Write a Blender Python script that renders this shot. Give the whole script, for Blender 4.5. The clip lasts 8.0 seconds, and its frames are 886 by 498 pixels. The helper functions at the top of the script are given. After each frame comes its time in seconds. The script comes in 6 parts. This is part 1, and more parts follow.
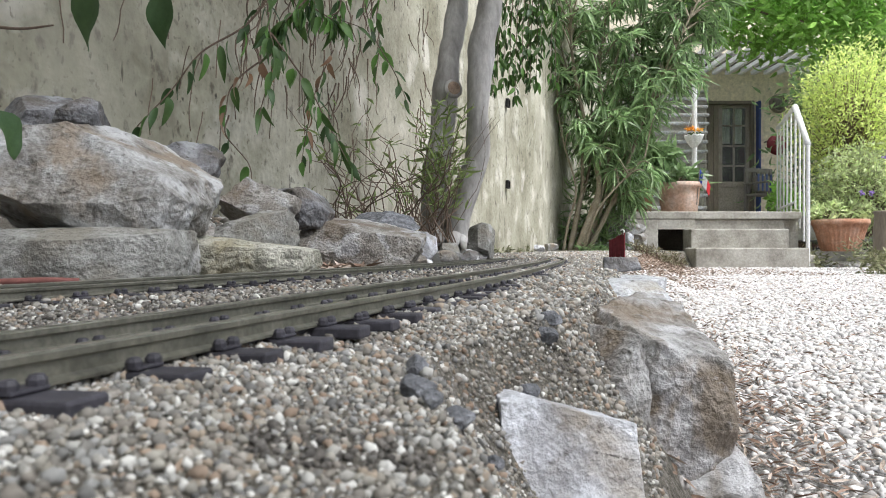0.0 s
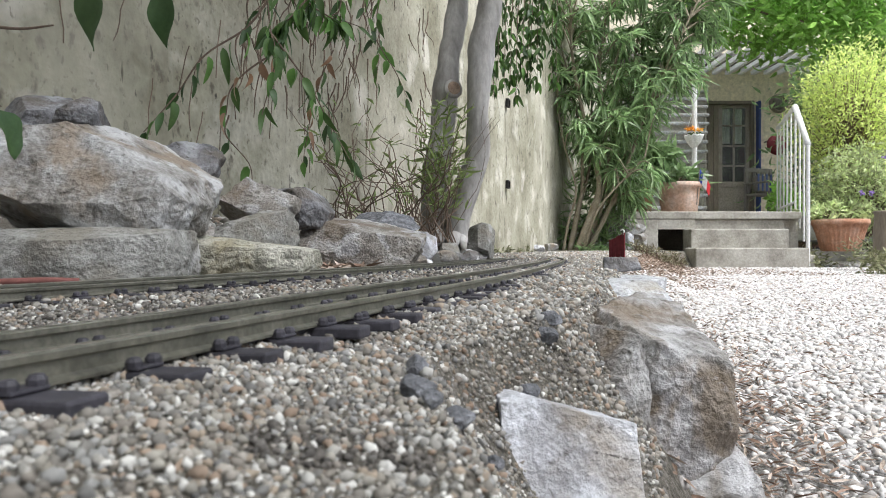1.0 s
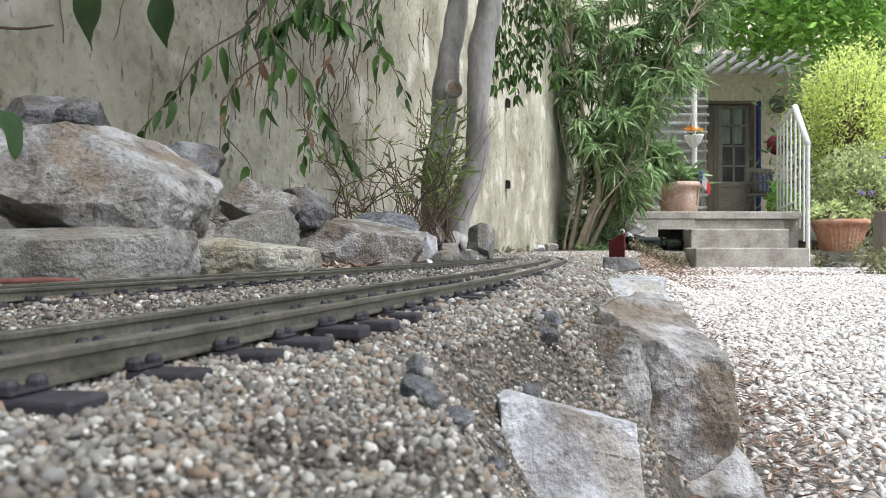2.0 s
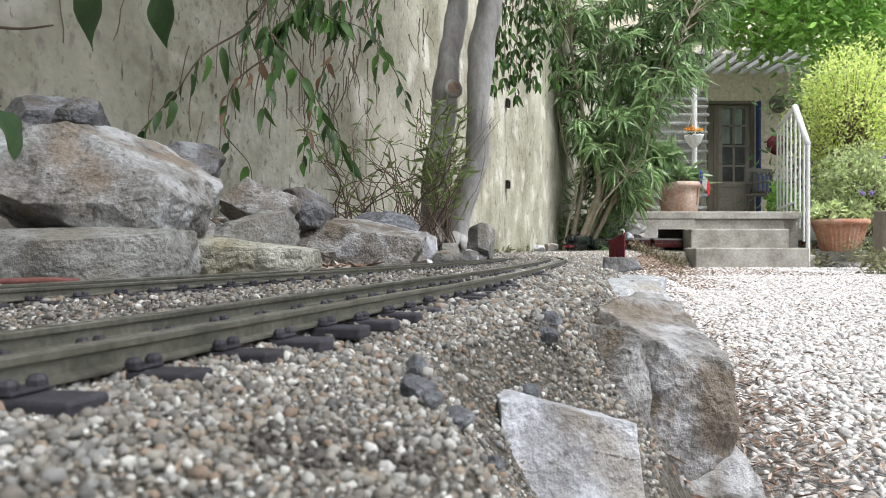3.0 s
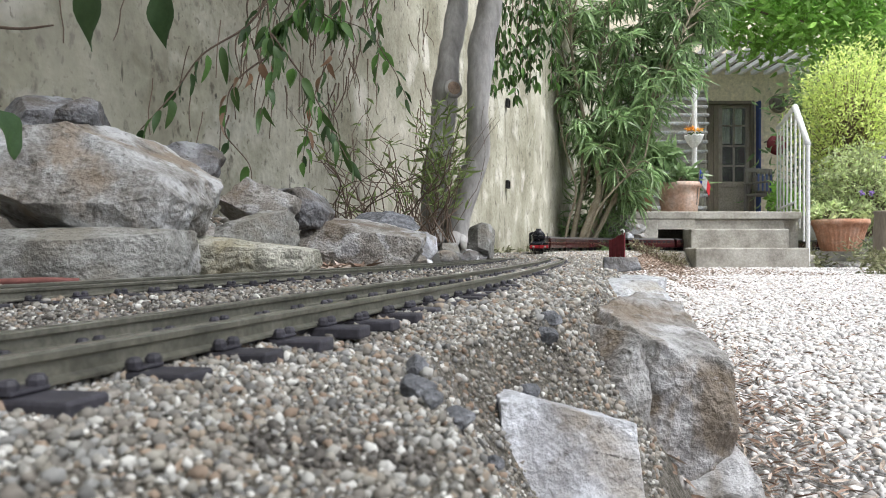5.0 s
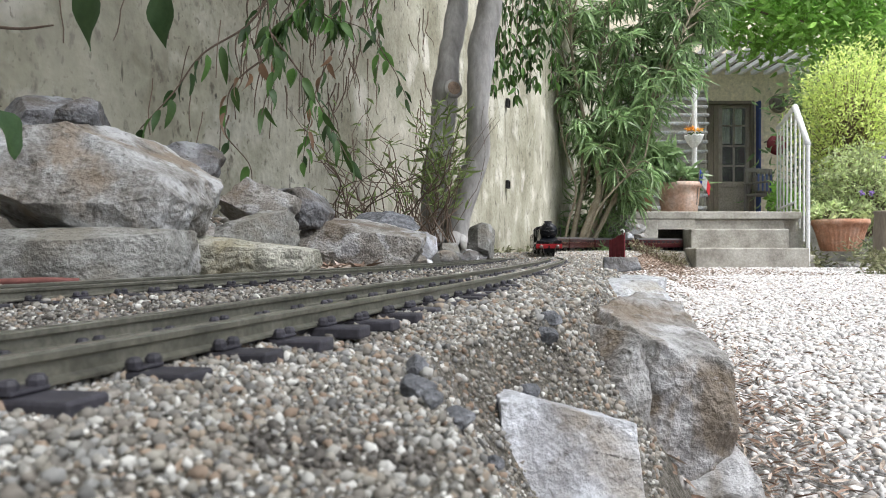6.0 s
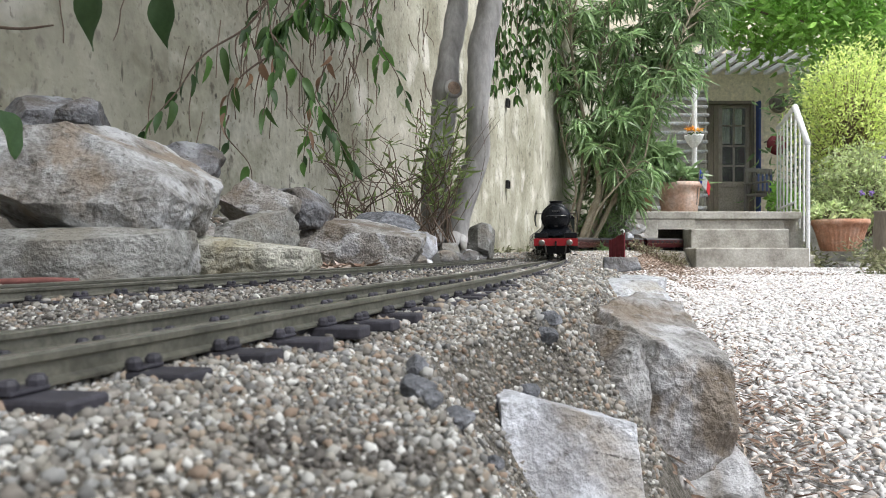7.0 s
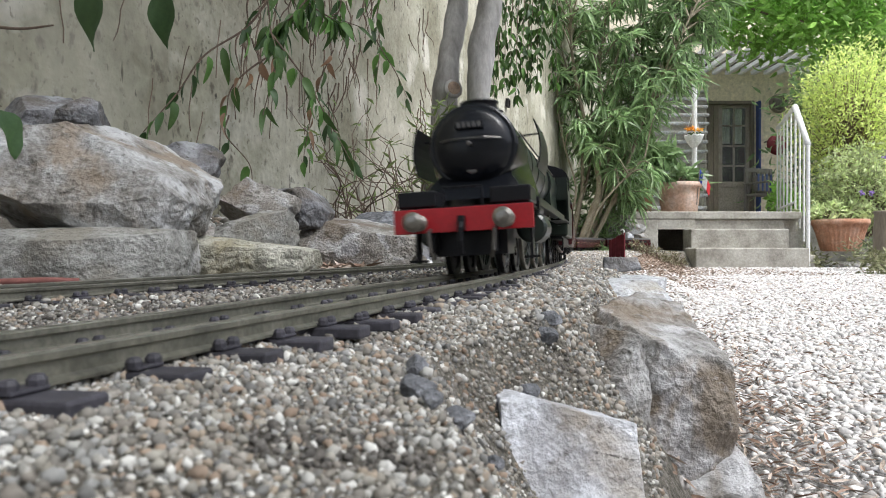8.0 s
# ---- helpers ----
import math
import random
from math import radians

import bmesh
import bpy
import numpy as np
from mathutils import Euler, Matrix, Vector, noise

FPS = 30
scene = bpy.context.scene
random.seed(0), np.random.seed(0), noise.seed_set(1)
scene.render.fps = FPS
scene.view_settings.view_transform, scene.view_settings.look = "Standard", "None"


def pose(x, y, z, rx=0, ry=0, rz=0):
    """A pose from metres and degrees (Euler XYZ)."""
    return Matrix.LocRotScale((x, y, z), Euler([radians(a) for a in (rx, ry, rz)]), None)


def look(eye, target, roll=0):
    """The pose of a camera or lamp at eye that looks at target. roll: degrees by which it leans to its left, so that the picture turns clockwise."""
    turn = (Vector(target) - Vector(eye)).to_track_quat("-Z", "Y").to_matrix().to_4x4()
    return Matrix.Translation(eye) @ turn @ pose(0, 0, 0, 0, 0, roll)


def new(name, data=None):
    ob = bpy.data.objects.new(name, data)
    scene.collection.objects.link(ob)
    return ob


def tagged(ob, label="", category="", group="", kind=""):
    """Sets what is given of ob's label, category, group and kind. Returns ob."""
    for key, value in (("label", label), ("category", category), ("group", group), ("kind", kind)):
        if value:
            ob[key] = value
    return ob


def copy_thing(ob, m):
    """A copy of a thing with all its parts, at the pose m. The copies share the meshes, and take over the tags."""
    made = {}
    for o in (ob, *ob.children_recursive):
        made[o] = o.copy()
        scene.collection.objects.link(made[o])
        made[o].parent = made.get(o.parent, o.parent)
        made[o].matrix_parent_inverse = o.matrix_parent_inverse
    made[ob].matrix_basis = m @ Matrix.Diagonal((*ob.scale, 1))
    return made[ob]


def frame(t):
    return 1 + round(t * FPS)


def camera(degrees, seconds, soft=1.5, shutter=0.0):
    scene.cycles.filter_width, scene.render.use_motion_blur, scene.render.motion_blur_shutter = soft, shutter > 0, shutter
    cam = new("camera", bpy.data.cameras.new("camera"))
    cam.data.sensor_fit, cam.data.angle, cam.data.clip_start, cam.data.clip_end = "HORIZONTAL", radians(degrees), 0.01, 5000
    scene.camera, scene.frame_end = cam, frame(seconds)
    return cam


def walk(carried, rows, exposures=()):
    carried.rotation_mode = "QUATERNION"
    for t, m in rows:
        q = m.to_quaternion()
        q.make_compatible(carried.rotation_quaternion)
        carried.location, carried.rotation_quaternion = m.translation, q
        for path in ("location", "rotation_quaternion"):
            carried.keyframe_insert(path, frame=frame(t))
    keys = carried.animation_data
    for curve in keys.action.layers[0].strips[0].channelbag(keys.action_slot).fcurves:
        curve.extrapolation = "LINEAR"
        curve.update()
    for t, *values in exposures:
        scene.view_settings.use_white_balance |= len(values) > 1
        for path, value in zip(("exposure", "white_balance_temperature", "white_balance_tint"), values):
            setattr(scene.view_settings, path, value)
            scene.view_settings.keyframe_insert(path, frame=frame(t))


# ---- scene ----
EYE = 0.019
cam = camera(64.2, 8.0, soft=1.0, shutter=0.25)
cam.data.dof.use_dof, cam.data.dof.focus_distance, cam.data.dof.aperture_fstop = True, 1.0, 58.0
walk(cam, [(0.0, look((0, 0, EYE), (0, 1, EYE - 0.0008))), (8.0, look((0, 0, EYE), (0, 1, EYE - 0.0008)))],
     exposures=[(0.0, 0.72, 6200, 9.0), (8.0, 0.72, 6200, 9.0)])

# ---- light: bright, thinly clouded sky ----
world = bpy.data.worlds.new("sky")
scene.world = world
world.use_nodes = True
wn = world.node_tree.nodes
sky = wn.new("ShaderNodeTexSky")
sky.sky_type, sky.sun_disc = "NISHITA", False
sky.sun_elevation, sky.sun_rotation = radians(60), radians(128)
sky.air_density, sky.dust_density, sky.ozone_density = 1.0, 4.0, 1.0
veil = wn.new("ShaderNodeHueSaturation")  # thin high cloud
veil.inputs["Saturation"].default_value = 0.4
world.node_tree.links.new(sky.outputs[0], veil.inputs["Color"])
world.node_tree.links.new(veil.outputs[0], wn["Background"].inputs[0])
wn["Background"].inputs[1].default_value = 0.13
sun = new("sun", bpy.data.lights.new("sun", "SUN"))
sun.data.energy, sun.data.angle, sun.data.color = 2.3, radians(30), (1.0, 0.98, 0.94)
sun.matrix_world = look((2.6, -2.0, 6), (0, 0, 0))


# ---- materials ----
def mat(name, cols, scale=20.0, rough=0.75, metal=0.0, bump=0.3, dist=0.002, fine=6.0, grain=0.25, isle=0.0,
        per_object=0.0, spec=0.4, stretch=(1, 1, 1), sheen=0.0, through_light=0.0):
    """A surface with colour patches, fine grain and relief."""
    m = bpy.data.materials.new(name)
    m.use_nodes = True
    n, l = m.node_tree.nodes, m.node_tree.links
    b = n["Principled BSDF"]
    co = n.new("ShaderNodeTexCoord")
    mp = n.new("ShaderNodeMapping")
    mp.inputs["Scale"].default_value = stretch
    l.new(co.outputs["Object"], mp.inputs[0])
    n1, n2 = n.new("ShaderNodeTexNoise"), n.new("ShaderNodeTexNoise")
    for q, s, d in ((n1, scale, 5), (n2, scale * fine, 4)):
        q.inputs["Scale"].default_value, q.inputs["Detail"].default_value, q.inputs["Roughness"].default_value = s, d, 0.62
        l.new(mp.outputs[0], q.inputs["Vector"])
    ramp = n.new("ShaderNodeValToRGB")
    el = ramp.color_ramp.elements
    while len(el) < len(cols):
        el.new(0.5)
    for i, c in enumerate(cols):
        el[i].position = 0.3 + 0.4 * i / max(1, len(cols) - 1)
        el[i].color = (*c, 1)
    l.new(n1.outputs[0], ramp.inputs[0])
    val = n.new("ShaderNodeMapRange")
    val.inputs["From Min"].default_value, val.inputs["From Max"].default_value = 0.3, 0.7
    val.inputs["To Min"].default_value, val.inputs["To Max"].default_value = 1 - grain, 1 + grain
    l.new(n2.outputs[0], val.inputs[0])
    hsv = n.new("ShaderNodeHueSaturation")
    l.new(ramp.outputs[0], hsv.inputs["Color"])
    out = val.outputs[0]
    for amount, node, socket in ((isle, "ShaderNodeNewGeometry", "Random Per Island"), (per_object, "ShaderNodeObjectInfo", "Random")):
        if amount:
            g = n.new(node)
            r = n.new("ShaderNodeMapRange")
            r.inputs["To Min"].default_value, r.inputs["To Max"].default_value = 1 - amount, 1 + amount
            l.new(g.outputs[socket], r.inputs[0])
            mu = n.new("ShaderNodeMath")
            mu.operation = "MULTIPLY"
            l.new(out, mu.inputs[0])
            l.new(r.outputs[0], mu.inputs[1])
            out = mu.outputs[0]
    l.new(out, hsv.inputs["Value"])
    l.new(hsv.outputs[0], b.inputs["Base Color"])
    b.inputs["Roughness"].default_value, b.inputs["Metallic"].default_value = rough, metal
    b.inputs["Specular IOR Level"].default_value = spec
    if bump:
        add = n.new("ShaderNodeMath")
        add.operation = "ADD"
        l.new(n1.outputs[0], add.inputs[0])
        l.new(n2.outputs[0], add.inputs[1])
        bp = n.new("ShaderNodeBump")
        bp.inputs["Strength"].default_value, bp.inputs["Distance"].default_value = bump, dist
        l.new(add.outputs[0], bp.inputs["Height"])
        l.new(bp.outputs[0], b.inputs["Normal"])
    if through_light:
        tr = n.new("ShaderNodeBsdfTranslucent")
        l.new(hsv.outputs[0], tr.inputs[0])
        mix = n.new("ShaderNodeMixShader")
        mix.inputs[0].default_value = through_light
        l.new(b.outputs[0], mix.inputs[1])
        l.new(tr.outputs[0], mix.inputs[2])
        l.new(mix.outputs[0], n["Material Output"].inputs[0])
    return m


def island_colours(m, cols, keep=0.7):
    """Colour of each loose piece picked at random from a range."""
    n, l = m.node_tree.nodes, m.node_tree.links
    ramp = [q for q in n if q.type == "VALTORGB"][0]
    g = n.new("ShaderNodeNewGeometry")
    r2 = n.new("ShaderNodeValToRGB")
    r2.color_ramp.interpolation = "CONSTANT"
    el = r2.color_ramp.elements
    while len(el) < len(cols):
        el.new(0.5)
    for i, c in enumerate(cols):
        el[i].position = i / len(cols)
        el[i].color = (*c, 1)
    l.new(g.outputs["Random Per Island"], r2.inputs[0])
    mix = n.new("ShaderNodeMix")
    mix.data_type, mix.blend_type = "RGBA", "MIX"
    mix.inputs["Factor"].default_value = keep
    l.new(ramp.outputs[0], mix.inputs[6])
    l.new(r2.outputs[0], mix.inputs[7])
    hsv = [q for q in n if q.type == "HUE_SAT"][0]
    l.new(mix.outputs[2], hsv.inputs["Color"])
    return m


def stone(name, cols, ochre, veil, scale=24, grain=0.22, dist=0.004, stain=(0.5, 0.62)):
    """Broken limestone: mottled colour, ochre stains, pale crust, cracks and pits."""
    m = mat(name, cols, scale, 0.88, bump=0.9, dist=dist, fine=8, grain=grain)
    n, l = m.node_tree.nodes, m.node_tree.links
    hsv = [q for q in n if q.type == "HUE_SAT"][0]
    co = [q for q in n if q.type == "TEX_COORD"][0]
    last = hsv.outputs[0]
    for sc, lo, hi, col, amount, shift in ((scale * 0.5, *stain, ochre, 0.8, 4.0), (scale * 0.7, 0.54, 0.64, veil, 0.7, 9.0), (scale * 3.5, 0.6, 0.7, (0.07, 0.06, 0.05), 0.7, 2.0), (scale * 5, 0.6, 0.72, veil, 0.3, 14.0)):
        mp = n.new("ShaderNodeMapping")
        mp.inputs["Location"].default_value = (shift, 1.7 * shift, 0.3 * shift)
        l.new(co.outputs["Object"], mp.inputs[0])
        t = n.new("ShaderNodeTexNoise")
        t.inputs["Scale"].default_value, t.inputs["Detail"].default_value, t.inputs["Distortion"].default_value = sc, 8, 0.6
        l.new(mp.outputs[0], t.inputs["Vector"])
        r = n.new("ShaderNodeMapRange")
        r.inputs["From Min"].default_value, r.inputs["From Max"].default_value, r.inputs["To Max"].default_value = lo, hi, amount
        l.new(t.outputs[0], r.inputs[0])
        x = n.new("ShaderNodeMix")
        x.data_type = "RGBA"
        x.inputs[7].default_value = (*col, 1)
        l.new(r.outputs[0], x.inputs["Factor"])
        l.new(last, x.inputs[6])
        last = x.outputs[2]
    l.new(last, n["Principled BSDF"].inputs["Base Color"])
    return m


STONE = stone("limestone", [(0.11, 0.1, 0.09), (0.23, 0.217, 0.2), (0.35, 0.345, 0.338), (0.47, 0.475, 0.485)], (0.27, 0.215, 0.16), (0.58, 0.585, 0.6), dist=0.0035)
STONE_SLATE = stone("slate_grey_rock", [(0.09, 0.09, 0.095), (0.16, 0.16, 0.17), (0.25, 0.25, 0.265), (0.36, 0.365, 0.38)], (0.15, 0.13, 0.11), (0.42, 0.43, 0.45))
STONE_GREY = stone("grey_limestone", [(0.13, 0.128, 0.118), (0.225, 0.222, 0.207), (0.305, 0.302, 0.285), (0.4, 0.395, 0.38)], (0.22, 0.2, 0.165), (0.5, 0.495, 0.49))
STONE_BROWN = stone("brown_limestone", [(0.15, 0.135, 0.115), (0.24, 0.22, 0.195), (0.33, 0.31, 0.285), (0.44, 0.43, 0.42)], (0.19, 0.15, 0.11), (0.54, 0.54, 0.56), 38, stain=(0.48, 0.6))
STONE_EDGE = stone("weathered_edge_rock", [(0.16, 0.15, 0.14), (0.26, 0.25, 0.24), (0.36, 0.355, 0.35), (0.46, 0.46, 0.465)], (0.19, 0.145, 0.1), (0.55, 0.55, 0.57), 30, dist=0.003, stain=(0.44, 0.57))
STONE_PALE = stone("pale_blue_limestone", [(0.3, 0.3, 0.31), (0.42, 0.43, 0.45), (0.52, 0.53, 0.55), (0.62, 0.63, 0.65)], (0.4, 0.36, 0.3), (0.7, 0.71, 0.73), 30)
STONE_WHITE = stone("white_limestone", [(0.25, 0.24, 0.235), (0.4, 0.4, 0.42), (0.53, 0.54, 0.575), (0.68, 0.69, 0.73)], (0.32, 0.26, 0.18), (0.8, 0.8, 0.83), 42, 0.18, 0.0018, (0.6, 0.72))
STONE_LICHEN = stone("lichened_limestone", [(0.2, 0.19, 0.15), (0.33, 0.32, 0.26), (0.44, 0.43, 0.36), (0.55, 0.54, 0.48)], (0.34, 0.3, 0.2), (0.62, 0.6, 0.53), 34)
STONE_DARK = mat("dark_stone", [(0.06, 0.06, 0.065), (0.16, 0.165, 0.18), (0.34, 0.35, 0.38)], 110, 0.8, bump=0.8, dist=0.002)
BED = mat("ballast_soil", [(0.06, 0.055, 0.045), (0.15, 0.135, 0.11), (0.28, 0.26, 0.23)], 260, 0.95, bump=1.0, dist=0.003, fine=3, grain=0.4)
PEBBLE = island_colours(mat("pebbles", [(0.1, 0.09, 0.08), (0.26, 0.25, 0.22), (0.36, 0.34, 0.3)], 26, 0.85, bump=0.3, dist=0.0004, isle=0.25),
                        [(0.29, 0.255, 0.22), (0.46, 0.42, 0.37), (0.22, 0.2, 0.175), (0.36, 0.285, 0.21), (0.54, 0.53, 0.5), (0.14, 0.14, 0.14), (0.32, 0.3, 0.26), (0.28, 0.19, 0.13), (0.25, 0.25, 0.25), (0.66, 0.65, 0.62), (0.2, 0.18, 0.15), (0.1, 0.095, 0.09), (0.28, 0.27, 0.25)])
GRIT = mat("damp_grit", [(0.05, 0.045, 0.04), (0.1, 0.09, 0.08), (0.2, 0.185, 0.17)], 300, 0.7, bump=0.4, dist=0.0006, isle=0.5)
YARD = mat("yard_gravel_bed", [(0.2, 0.18, 0.16), (0.39, 0.365, 0.34), (0.6, 0.58, 0.56)], 110, 0.95, bump=1.0, dist=0.01, fine=4, grain=0.35)
YARD_STONE = island_colours(mat("yard_pebbles", [(0.4, 0.375, 0.35), (0.66, 0.63, 0.61)], 14, 0.85, bump=0.3, dist=0.002, isle=0.2),
                            [(0.6, 0.58, 0.57), (0.7, 0.69, 0.68), (0.46, 0.43, 0.41), (0.78, 0.77, 0.76), (0.4, 0.355, 0.315), (0.66, 0.64, 0.62), (0.54, 0.53, 0.53), (0.32, 0.31, 0.31)])
LITTER = island_colours(mat("dry_leaves", [(0.3, 0.17, 0.1), (0.42, 0.28, 0.18)], 80, 0.85, bump=0.2, isle=0.3),
                        [(0.2, 0.15, 0.12), (0.3, 0.235, 0.19), (0.17, 0.115, 0.09), (0.44, 0.39, 0.34), (0.25, 0.185, 0.155), (0.52, 0.48, 0.44)])
RAIL = mat("weathered_brass_rail", [(0.13, 0.127, 0.105), (0.2, 0.195, 0.16), (0.27, 0.26, 0.22)], 60, 0.45, 0.6, 0.25, 0.0004, 8, 0.2)
RAIL_TOP = mat("polished_rail_top", [(0.5, 0.48, 0.42), (0.62, 0.6, 0.54)], 80, 0.28, 1.0, 0.05, 0.0002)
PLASTIC = mat("black_plastic_sleeper", [(0.034, 0.032, 0.041), (0.07, 0.067, 0.08)], 150, 0.6, bump=0.3, dist=0.0004, per_object=0.3)
CONCRETE = mat("old_concrete", [(0.2, 0.185, 0.16), (0.36, 0.34, 0.3), (0.48, 0.46, 0.42)], 5, 0.9, bump=0.5, dist=0.006, fine=9, grain=0.2)
BARK = mat("smooth_grey_bark", [(0.21, 0.195, 0.18), (0.38, 0.365, 0.35), (0.52, 0.51, 0.5)], 11, 0.85, bump=0.5, dist=0.005, fine=6, grain=0.2, stretch=(1, 1, 0.4))
CUT_WOOD = mat("dried_cut_wood", [(0.2, 0.14, 0.1), (0.36, 0.27, 0.21)], 40, 0.9, bump=0.4)
TWIG = mat("dry_twigs", [(0.14, 0.1, 0.075), (0.24, 0.18, 0.14)], 40, 0.9, bump=0.3, isle=0.3)
CANE = mat("oleander_canes", [(0.22, 0.18, 0.12), (0.36, 0.32, 0.24)], 20, 0.8, bump=0.3)


def leaf_mat(name, a, b, isle=0.35, rough=0.45, glow=0.3):
    return mat(name, [a, b], 25, rough, bump=0.15, dist=0.001, isle=isle, per_object=0.2, grain=0.12, spec=0.5, through_light=glow)


LEAF_VINE = leaf_mat("vine_leaf", (0.055, 0.115, 0.03), (0.11, 0.19, 0.05))
LEAF_FRESH = leaf_mat("fresh_leaf", (0.1, 0.23, 0.05), (0.2, 0.36, 0.09), glow=0.4)
LEAF_DARK = leaf_mat("dark_leaf", (0.04, 0.085, 0.028), (0.07, 0.13, 0.045))
LEAF_OLEANDER = leaf_mat("oleander_leaf", (0.15, 0.27, 0.1), (0.4, 0.53, 0.27), isle=0.5, rough=0.35, glow=0.45)
LEAF_CANOPY = leaf_mat("canopy_leaf", (0.24, 0.48, 0.08), (0.46, 0.7, 0.2), glow=0.6)
LEAF_LIME = leaf_mat("lime_leaf", (0.6, 0.72, 0.2), (0.8, 0.86, 0.4), glow=0.5)
LEAF_GREY = leaf_mat("grey_green_leaf", (0.26, 0.36, 0.17), (0.5, 0.58, 0.36), glow=0.4)
LEAF_VARIEGATED = leaf_mat("variegated_leaf", (0.32, 0.42, 0.17), (0.64, 0.68, 0.4), isle=0.5, glow=0.45)
LEAF_WEED = leaf_mat("weed_leaf", (0.16, 0.18, 0.09), (0.34, 0.33, 0.2), glow=0.3)
LEAF_WILLOW = leaf_mat("willow_leaf", (0.17, 0.25, 0.08), (0.38, 0.46, 0.18), glow=0.45)
LEAF_STRAW = leaf_mat("dry_weed_leaf", (0.17, 0.15, 0.08), (0.36, 0.33, 0.22), glow=0.3)
LEAF_DRY = leaf_mat("dry_leaf", (0.3, 0.17, 0.1), (0.4, 0.26, 0.17))
TERRACOTTA = mat("terracotta", [(0.36, 0.17, 0.1), (0.46, 0.24, 0.15), (0.55, 0.36, 0.27)], 9, 0.85, bump=0.3, dist=0.003)
TERRACOTTA_PALE = mat("limed_terracotta", [(0.42, 0.24, 0.17), (0.52, 0.36, 0.28), (0.6, 0.48, 0.42)], 7, 0.88, bump=0.3, dist=0.003)
WHITE_PAINT = mat("white_paint", [(0.7, 0.7, 0.7), (0.8, 0.8, 0.79)], 12, 0.5, bump=0.1)
HOUSE = mat("house_render", [(0.76, 0.675, 0.52), (0.83, 0.75, 0.6)], 3, 0.9, bump=0.3, dist=0.004)
DOOR_GREY = mat("grey_brown_paint", [(0.17, 0.145, 0.115), (0.24, 0.205, 0.165)], 6, 0.6, bump=0.15, stretch=(4, 4, 0.5))
# Near-black that stands in for shade inside the room and drain holes.
SHADE_BLACK = mat("painted_shade", [(0.01, 0.01, 0.01), (0.02, 0.02, 0.02)], 5, 0.9, bump=0)
BLUE = mat("blue_paint", [(0.03, 0.05, 0.16), (0.05, 0.08, 0.22)], 8, 0.6, bump=0.1)
WOOD_GREY = mat("weathered_wood", [(0.13, 0.12, 0.11), (0.24, 0.22, 0.2)], 12, 0.85, bump=0.4, stretch=(1, 1, 0.2))
OLD_RED = mat("faded_red_board", [(0.14, 0.02, 0.025), (0.24, 0.04, 0.05)], 120, 0.7, bump=0.3, dist=0.001)


def plaster():
    """Old lime render: broad patches, rain streaks, specks of lichen."""
    m = mat("old_plaster", [(0.2, 0.188, 0.133), (0.31, 0.295, 0.22), (0.4, 0.385, 0.3), (0.62, 0.61, 0.53)], 2.6, 0.92, bump=0.6, dist=0.006, fine=16, grain=0.12)
    n, l = m.node_tree.nodes, m.node_tree.links
    hsv = [q for q in n if q.type == "HUE_SAT"][0]
    co = [q for q in n if q.type == "TEX_COORD"][0]
    last = hsv.outputs[0]
    for stretch, scale, lo, hi, col, amount in (((6, 6, 0.5), 2.2, 0.56, 0.72, (0.2, 0.18, 0.135), 0.42),
                                                 ((1, 1, 0.6), 22, 0.63, 0.71, (0.09, 0.075, 0.06), 0.8),
                                                 ((1, 1, 1), 5, 0.57, 0.7, (0.78, 0.75, 0.68), 0.7),
                                                 ((1, 1, 0.8), 60, 0.6, 0.68, (0.13, 0.11, 0.085), 0.7),
                                                 ((1, 1, 0.5), 34, 0.66, 0.7, (0.05, 0.045, 0.035), 0.85),
                                                 ((1, 1, 0.7), 1.3, 0.46, 0.62, (0.74, 0.71, 0.6), 0.38),
                                                 ((1, 1, 0.2), 24, 0.655, 0.7, (0.06, 0.05, 0.04), 0.8),
                                                 ((1, 1, 0.25), 11, 0.62, 0.72, (0.17, 0.15, 0.11), 0.6)):
        mp = n.new("ShaderNodeMapping")
        mp.inputs["Scale"].default_value = stretch
        mp.inputs["Location"].default_value = (scale, 3.1, 0.7)
        l.new(co.outputs["Object"], mp.inputs[0])
        t = n.new("ShaderNodeTexNoise")
        t.inputs["Scale"].default_value, t.inputs["Detail"].default_value = scale, 6
        l.new(mp.outputs[0], t.inputs["Vector"])
        r = n.new("ShaderNodeMapRange")
        r.inputs["From Min"].default_value, r.inputs["From Max"].default_value, r.inputs["To Max"].default_value = lo, hi, amount
        l.new(t.outputs[0], r.inputs[0])
        x = n.new("ShaderNodeMix")
        x.data_type = "RGBA"
        x.inputs[7].default_value = (*col, 1)
        l.new(r.outputs[0], x.inputs["Factor"])
        l.new(last, x.inputs[6])
        last = x.outputs[2]
    l.new(last, n["Principled BSDF"].inputs["Base Color"])
    return m


PLASTER = plaster()


# ---- mesh helpers ----
def part(name, bm, material, parent=None, label="", smooth=False):
    """Links a bmesh as one mesh object, under a thing if one is given."""
    me = bpy.data.meshes.new(name)
    bm.to_mesh(me)
    bm.free()
    if smooth:
        me.shade_smooth()
    me.materials.append(material)
    ob = new(name, me)
    ob.parent = parent
    return tagged(ob, label)


def shared(name, me, parent, m):
    """One more object on a mesh that others use too."""
    ob = new(name, me)
    ob.parent = parent
    ob.matrix_basis = m
    return ob


def thing(name, at, label, category, group="", turn=0.0):
    e = new(name)
    e.empty_display_size = 0.05
    e.matrix_basis = pose(*at, 0, 0, turn)
    return tagged(e, label, category, group)


